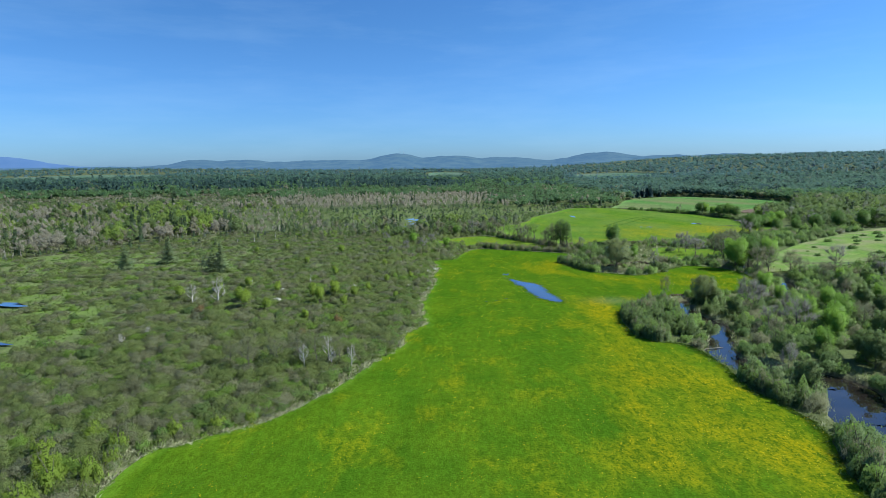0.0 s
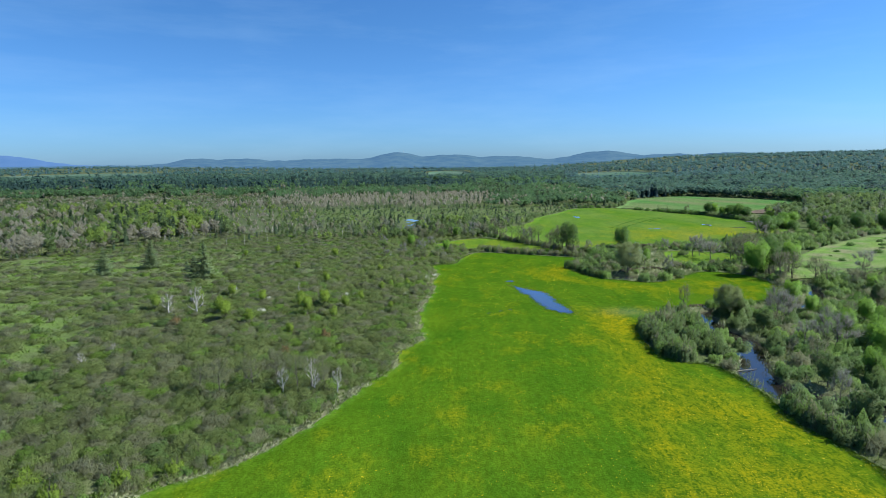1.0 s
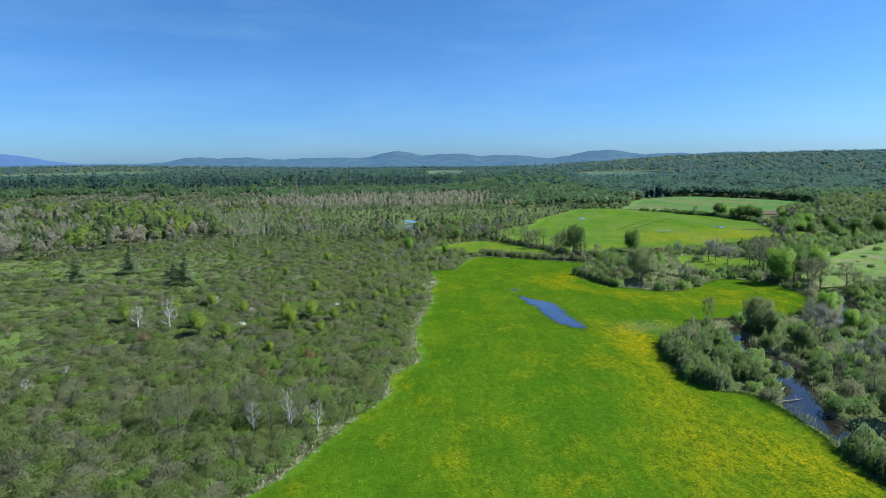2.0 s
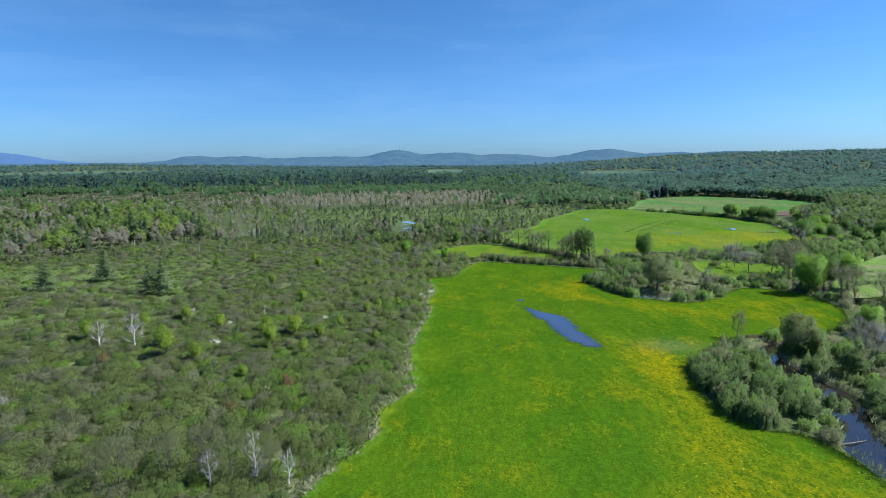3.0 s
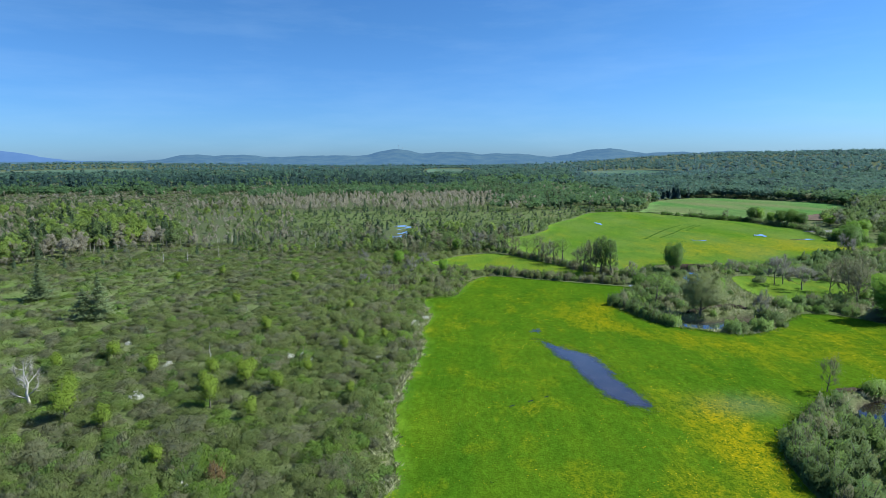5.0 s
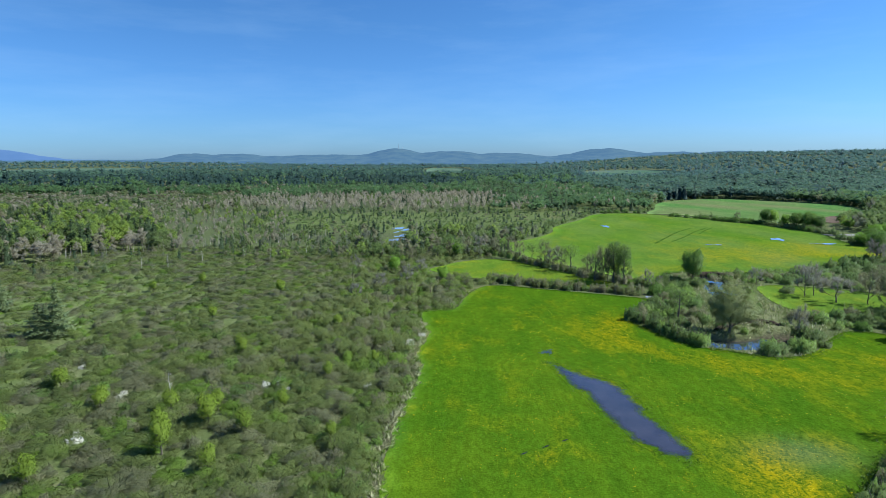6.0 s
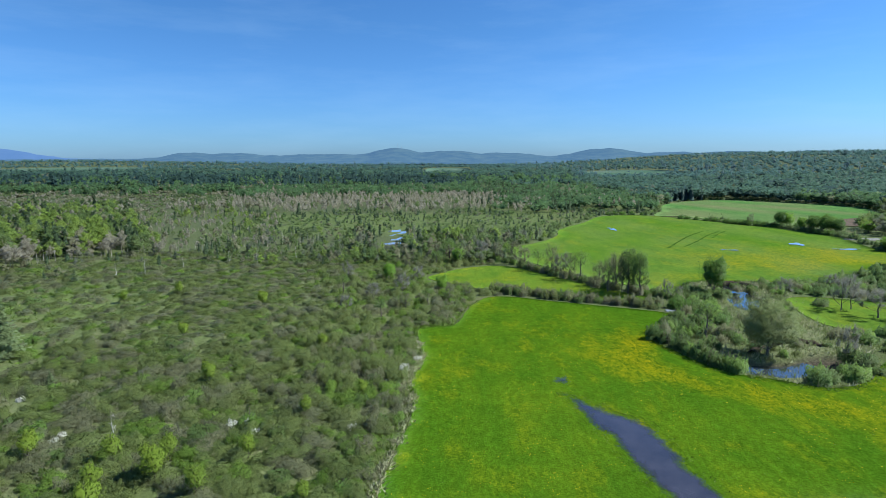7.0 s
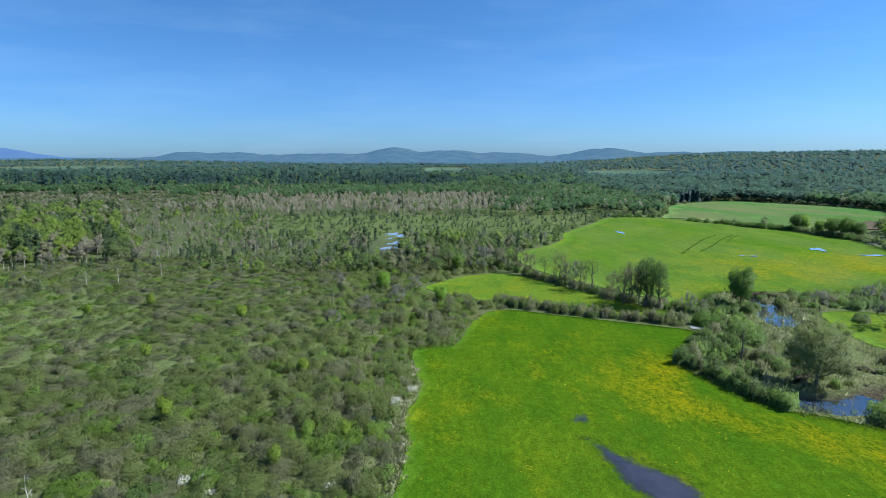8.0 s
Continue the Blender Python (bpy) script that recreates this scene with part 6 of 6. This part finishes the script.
# dead sedge along the meadow's edge, and flowers
def fringe():
    a = MEADOW[(MEADOW[:, 1] > 55) & (MEADOW[:, 1] < 228) & (MEADOW[:, 0] < 20)]
    i = rnd.randint(len(a) - 1, size=5200)
    f = rnd.rand(5200)[:, None]
    p = a[i] + (a[i + 1] - a[i]) * f
    p = p + np.column_stack([-np.abs(rnd.normal(size=5200)) * (0.6 + 2.2 * np.clip(0.3 + wave(p[:, 0], p[:, 1], 9, 97), 0, 1)) + 0.15, rnd.normal(size=5200) * 0.5])
    p = p[rnd.rand(5200) < 0.45 + 0.7 * wave(p[:, 0], p[:, 1], 7, 98)]
    shapes = [strokes(np.random.RandomState(700 + k), 9, 0.5, 0.6, 3, 0.16, 0.9) for k in range(5)]
    scattered("dead_sedge", shapes, rows_of(rnd, p[:, 0], p[:, 1], 0.95, 0.6, 0.4), M_STRAW, "pale dead sedge fringing the meadow", "sedge")


fringe()
a = MEADOW[(MEADOW[:, 1] > 55) & (MEADOW[:, 1] < 262) & (MEADOW[:, 0] < 20)]
i = rnd.randint(len(a) - 1, size=1800)
p = a[i] + (a[i + 1] - a[i]) * rnd.rand(1800)[:, None] + np.column_stack([-np.abs(rnd.normal(size=1800)) * 2.2 + 0.2, rnd.normal(size=1800) * 0.6])
scattered("edge_grass", [strokes(np.random.RandomState(705 + k), 9, 0.5, 0.6, 3, 0.2, 0.8) for k in range(5)], rows_of(rnd, p[:, 0], p[:, 1], 0.6, 0.6, 0.4), M_SEDGE, "rank green grass along the meadow edge", "grass")

# rank grass and low willow growth along the stream side of the meadow
a = MEADOW[(MEADOW[:, 1] > 40) & (MEADOW[:, 1] < 232) & (MEADOW[:, 0] > 40)]
near_next = np.nonzero(np.linalg.norm(a[1:] - a[:-1], axis=1) < 6)[0]
i = near_next[rnd.randint(len(near_next), size=2600)]
d = a[i + 1] - a[i]
out = np.stack([-d[:, 1], d[:, 0]], 1) / (np.linalg.norm(d, axis=1)[:, None] + 1e-9)
p = a[i] + d * rnd.rand(2600)[:, None] + out * (rnd.normal(size=2600) * 0.7)[:, None]
rows = rows_of(rnd, p[:, 0], p[:, 1], 0.45, 0.35, 0.4)
rows[:, 2] = np.where(inside(MEADOW, p[:, 0], p[:, 1]), 0.05, -0.12)
scattered("edge_grass", [strokes(np.random.RandomState(715 + k), 9, 0.5, 0.6, 3, 0.2, 0.8) for k in range(5)], rows, M_SEDGE, "rank green grass along the stream side", "grass")


def tufts(name, x, y, z, wide, tall, count, size, material, label, category, seed, rise=0.9):
    shapes = [strokes(np.random.RandomState(seed + k), count, size, 0.6, 3, 0.16, rise) for k in range(6)]
    rows = rows_of(rnd, x, y, wide, tall, 0.4)
    rows[:, 2] += z
    scattered(name, shapes, rows, material, label, category)


def dry(x, y):
    """Bank ground between the water and the fields."""
    ok = (away(BROOK, x, y) > np.where(y < 112, 4.3, 2.2)) & (away(POOL, x, y) > np.where((y > 262) | (y < 216), 3.2, 0.5))
    for line in (MEADOW, GLADE, FIELD):
        ok &= ~inside(line, x, y)
    return ok


# rank grass and sedge on the banks
x, y = spread(rnd, 46, 135, 60, 300, 1.2, lambda x, y: dry(x, y) & ((away(POOL, x, y) < 14) | (away(BROOK, x, y) < 9)))
odd = rnd.rand(len(x))
tufts("bank_sedge", x[odd < 0.30], y[odd < 0.30], -0.1, 0.8, 1.1, 7, 0.6, M_STRAW, "pale dead sedge on the stream banks", "sedge", 710)
tufts("bank_grass", x[odd > 0.45], y[odd > 0.45], -0.1, 1.0, 1.4, 8, 0.6, M_ALDER, "olive rank grass on the stream banks", "grass", 720)

# sedge tussocks of the open marsh
x, y = spread(rnd, -175, -50, 108, 295, 1.55, lambda x, y: (x > -0.88 * y - 8) & open_ground(x, y, 2))
keep = rnd.rand(len(x)) < sedge_here(x, y) * (0.72 + 0.35 * wave(0.5 * x, y, 9, 59))
x, y = x[keep], y[keep]
odd = rnd.rand(len(x)) < 0.55
tufts("marsh_sedge", x[odd], y[odd], 0.0, 0.9, 0.8, 7, 0.6, M_SEDGE, "lime green sedge tussocks of the open marsh", "sedge", 770, 0.7)
tufts("marsh_sedge", x[~odd], y[~odd], 0.0, 0.9, 0.9, 7, 0.6, M_ALDER, "olive sedge tussocks of the open marsh", "sedge", 780, 0.7)

# taller grass tufts in the meadow and round the puddles
x, y = spread(rnd, -44, 112, 58, 232, 1.25, lambda x, y: inside(MEADOW, x, y) & ~inside(PUDDLE, x, y))
keep = rnd.rand(len(x)) < 0.5 + 0.4 * wave(x, y, 9, 91)
x, y = x[keep], y[keep]
tufts("grass_tufts", x, y, 0.06, 0.36, 0.20, 5, 0.5, M_SEDGE, "slightly taller green grass tufts in the meadow", "grass", 730, 0.5)
i = rnd.randint(len(PUDDLE), size=900)
p = PUDDLE[i] + rnd.normal(size=(900, 2)) * 0.5
tufts("puddle_grass", p[:, 0], p[:, 1], 0.1, 0.30, 0.22, 5, 0.5, M_SEDGE, "green grass blades standing round the puddle", "grass", 740, 0.5)
# dandelions
x, y = spread(rnd, -40, 112, 58, 245, 0.62, lambda x, y: inside(MEADOW, x, y) & ~inside(PUDDLE, x, y))
keep = rnd.rand(len(x)) < 0.5 * np.clip(bloom_near(x, y) + 0.3 * wave(x, y, 11, 92) - 0.05, 0.0, 1)
x, y = x[keep], y[keep]
heads = [flakes(np.random.RandomState(760 + k), np.random.RandomState(k).normal(size=(3, 3)) * (0.35, 0.35, 0.05) + (0, 0, 0.3), 0.10, 3.0) for k in range(5)]
scattered("dandelions", heads, np.column_stack([rows_of(rnd, x, y, 0.9, 0.5)[:, :2], np.full(len(x), 0.08), np.full((len(x), 2), 0.9), rnd.rand(len(x)) * 6, rnd.rand(len(x))]), M_FLOWER, "yellow dandelion heads among the grass", "flowers")

# far hedge between the fields
for x, y, w in [(122, 501, 1.8), (127, 502, 2.2), (133, 502, 2.4), (138.9, 501, 2.6), (146, 500, 1.6), (163, 473, 2.5), (165.5, 470, 2.2), (169, 465, 2.4), (173.5, 460, 2.2), (177.5, 456, 2.6),
                (180, 447, 2.8), (182, 444, 2.8), (184, 441.5, 3.0), (186.5, 438, 3.0), (188.5, 435.5, 3.2), (191, 432, 3.2), (193.5, 429.5, 3.0), (196, 427, 2.6)]:
    plant(S_DARK, x, y, w * 1.2, w * 1.5, group="far hedge bushes")
plant(BUDDING, 189, 437, 7, 7)
for x, y, w, h in [(201, 427, 9, 10), (205.5, 427, 8, 9), (205, 414, 7, 7.5), (207, 407, 10, 9.5), (209, 400, 11, 10.5), (212, 395, 9, 9), (218, 408, 8, 8), (252, 421, 9, 8.5), (260, 415, 10, 9),
                   (196, 342, 8, 6.5), (200.5, 340.5, 9, 7), (205, 341.5, 9, 6.5), (212, 358, 8, 6.5), (217, 362, 9, 8), (226, 366, 9, 8), (232, 400, 8, 7)]:
    plant((MAPLE, FRESH, MAPLE)[int(x) % 3], x, y, w * 1.35, h, group="far hedge trees")
for x, y, w in [(199, 424, 2.6), (204, 423, 2.4), (208.5, 424, 2.4), (203, 412, 3.0), (203.5, 405, 3.2), (204, 398, 3.2), (205, 392, 3.2), (207, 387, 3.0), (210, 389, 3.0), (194, 343, 2.6), (207, 338, 2.6)]:
    plant((S_DARK, S_WILLOW)[int(y) % 2], x, y, w * 1.2, w * 1.4, group="far hedge bushes")

gravel = Nodes("wet_gravel")
pebbles = gravel.noise(0.9, 5, 0.75)
M_GRAVEL = gravel.end(gravel.surface(gravel.mix(gravel.ramp(pebbles, (0.38, 0.0), (0.6, 1.0)), (0.09, 0.09, 0.075), (0.26, 0.26, 0.25)), 0.6, gravel.bump(pebbles, 0.6, 0.1), 0.3))
field_sheet("gravel_patch", oval(213, 376, 8, 3.4, 0, 0.5), 3, 0.35, M_GRAVEL, "pale wet gravel patch beside the far field", lambda x, y: 0 * x, lambda x, y: 0 * x)


# wheel tracks pressed into the far field
trodden = Nodes("trodden_grass")
blades = trodden.noise(1.5, 4, 0.7)
M_TRACK = trodden.end(trodden.surface(trodden.mix(trodden.ramp(blades, (0.35, 0.0), (0.65, 1.0)), (0.032, 0.085, 0.012), (0.062, 0.130, 0.018)), 0.9, trodden.bump(blades, 0.5, 0.1), 0.0))


def track(points, half):
    line = smooth(points, False, 10)
    d = np.gradient(line, axis=0)
    side = np.stack([-d[:, 1], d[:, 0]], 1) / (np.linalg.norm(d, axis=1)[:, None] + 1e-9)
    wide = half * (0.55 + 0.45 * wave(line[:, 0], line[:, 1], 6, 95))[:, None]
    outline = np.concatenate([line + side * wide, (line - side * wide)[::-1]])
    field_sheet("wheel_track", outline, 50, 0.19, M_TRACK, "dark wheel track pressed into field grass", lambda x, y: 0 * x, lambda x, y: 0 * x, 0.1)


for shift in (0, 9):
    track([(104 + shift, 352 + 0.4 * shift), (119 + shift, 374), (132 + shift, 392), (146 + shift, 408)], 0.7)
track([(140, 384), (150, 398), (160, 410)], 0.5)


# undercut earth banks round the backwater
def earth_bank(points, tall, label):
    line = np.array(smooth(points, False, 6))
    r = np.random.RandomState(int(points[0][0]))
    path = np.column_stack([line, np.full(len(line), -0.30) + 0.12 * r.normal(size=len(line))])
    ob = new("bank_earth", mesh_from("bank_earth", *tube(path, tall * (0.8 + 0.4 * r.rand(len(line))), 9), M_DARKEARTH, sharp=False))
    return tagged(ob, label, "bank", kind="structure")


earth = Nodes("dark_wet_earth")
crumbs = earth.noise(1.6, 5, 0.75)
M_DARKEARTH = earth.end(earth.surface(earth.mix(earth.ramp(crumbs, (0.35, 0.0), (0.68, 1.0)), (0.028, 0.022, 0.016), (0.10, 0.08, 0.055)), 0.95, earth.bump(crumbs, 0.8, 0.2), 0.1))
earth_bank([(67, 217.5), (71, 221.5), (77, 224.5), (82, 225), (85, 222)], 1.0, "dark undercut earth bank round the backwater")
earth_bank([(88, 279), (92, 282.5), (97, 283), (101, 280)], 1.1, "dark undercut earth bank behind the pool")
earth_bank([(71, 168.4), (75, 168.9), (80, 168.8), (86, 168.6)], 0.75, "dark undercut earth bank above the stream")

plowed = Nodes("plowed_soil")
rows_noise = plowed.noise(1.2, 4, 0.6, (1, 0.1, 1))
M_SOIL = plowed.end(plowed.surface(plowed.mix(plowed.ramp(rows_noise, (0.35, 0.0), (0.65, 1.0)), (0.10, 0.075, 0.06), (0.17, 0.135, 0.105)), 0.95, plowed.bump(rows_noise, 0.6, 0.2), 0.0))
soil = field_sheet("plowed_plot", smooth([(236, 432), (250, 452), (276, 468), (290, 458), (276, 440), (254, 428)], True, 4, 0.5), 6, 0.5, M_SOIL, "brown plowed plot beside the far hedge", lambda x, y: 0 * x, lambda x, y: 0 * x)

# ---- small waters ----
# bog pools and field puddles: pale sky reflection is in the bed colour
pond("water_bog_pool", oval(-24, 409, 4.6, 13, -10, 0.6), 0.05, M_SILTSKY, "small bog pool among spruces")
pond("water_bog_pool", oval(-20.5, 374, 4.0, 14, 5, 0.5), 0.05, M_SILTSKY, "small bog pool among spruces")
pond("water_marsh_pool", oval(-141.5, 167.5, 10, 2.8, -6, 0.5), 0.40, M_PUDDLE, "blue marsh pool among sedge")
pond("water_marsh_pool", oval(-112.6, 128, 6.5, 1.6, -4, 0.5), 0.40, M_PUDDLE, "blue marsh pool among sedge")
for x, y, a, b in [(169, 362, 2.7, 3.8), (182, 347, 5.0, 1.5), (131, 346, 2.0, 0.8), (100, 418, 1.5, 4), (127, 347, 1.0, 0.7), (99.5, 424, 1.0, 1.5)]:
    pond("water_field_puddle", oval(x, y, a, b, 0, 0.5), 0.30, M_SILTSKY, "shallow puddle lying on the far field")


for x, y, a, b in [(64, 250, 2.0, 1.4), (71, 261, 1.6, 1.0), (69, 258, 1.0, 0.7)]:
    pond("water_silt_patch", oval(x, y, a, b, 20, 0.5), 0.16, M_SILTSKY, "pale silty puddle at the hedge end")
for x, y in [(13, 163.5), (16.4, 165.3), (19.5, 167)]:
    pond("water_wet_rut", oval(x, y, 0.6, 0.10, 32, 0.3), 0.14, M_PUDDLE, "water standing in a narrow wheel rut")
pond("water_marsh_pool", oval(-180, 275, 10, 3, -8, 0.5), 0.46, M_STREAM, "dark muddy pool in the swamp")


def log(x, y, z, long, thick, turn, label):
    r = np.random.RandomState(int(x * 7))
    pts = [(long * f - long / 2, 0.15 * r.normal(), 0.1 * r.normal()) for f in (0, 0.25, 0.5, 0.75, 1)]
    root = new("fallen_log")
    part("trunk", tube(pts, [thick, thick * 0.9, thick * 0.8, thick * 0.6, thick * 0.3], 8), M_LOG, root, sharp=False)
    part("branch", tube([pts[3], (pts[3][0] + 0.5, 0.9, 0.5)], [thick * 0.35, 0.02], 5), M_LOG, root, sharp=False)
    root.matrix_basis = Matrix.Translation((x, y, z)) @ Matrix.Rotation(radians(turn), 4, "Z")
    return tagged(root, label, "log")


log(62, 121.5, -0.85, 6.0, 0.14, 12, "bleached fallen log lying across the stream")
log(87, 147, 0.15, 8.0, 0.25, -30, "bleached fallen log lying on the bank")

# radio masts on the hill
def mast(x, y, z, tall, label):
    root = new("radio_mast")
    for k in range(3):
        a = k * 2.094
        part("leg", tube([(2.2 * math.cos(a), 2.2 * math.sin(a), -6), (0.5 * math.cos(a), 0.5 * math.sin(a), tall)], [0.6, 0.35], 4), M_MAST, root)
    for k in range(5):
        f = (k + 0.5) / 5
        w = 2.2 - 1.6 * f
        part("brace", tube([(w * math.cos(a), w * math.sin(a), tall * f) for a in (0, 2.094, 4.188, 6.283)], [0.25] * 4, 4), M_MAST, root)
    root.matrix_basis = Matrix.Translation((x, y, z))
    return tagged(root, label, "mast")


steel = Nodes("galvanised_steel")
M_MAST = steel.end(steel.surface((0.30, 0.33, 0.36, 1), 0.5, metal=0.4))
mast(-0.075 * 4350, 4345, 112, 42, "thin grey steel radio mast on the hilltop")
mast(-0.068 * 4350, 4345, 112, 22, "short grey steel radio mast on the hilltop")
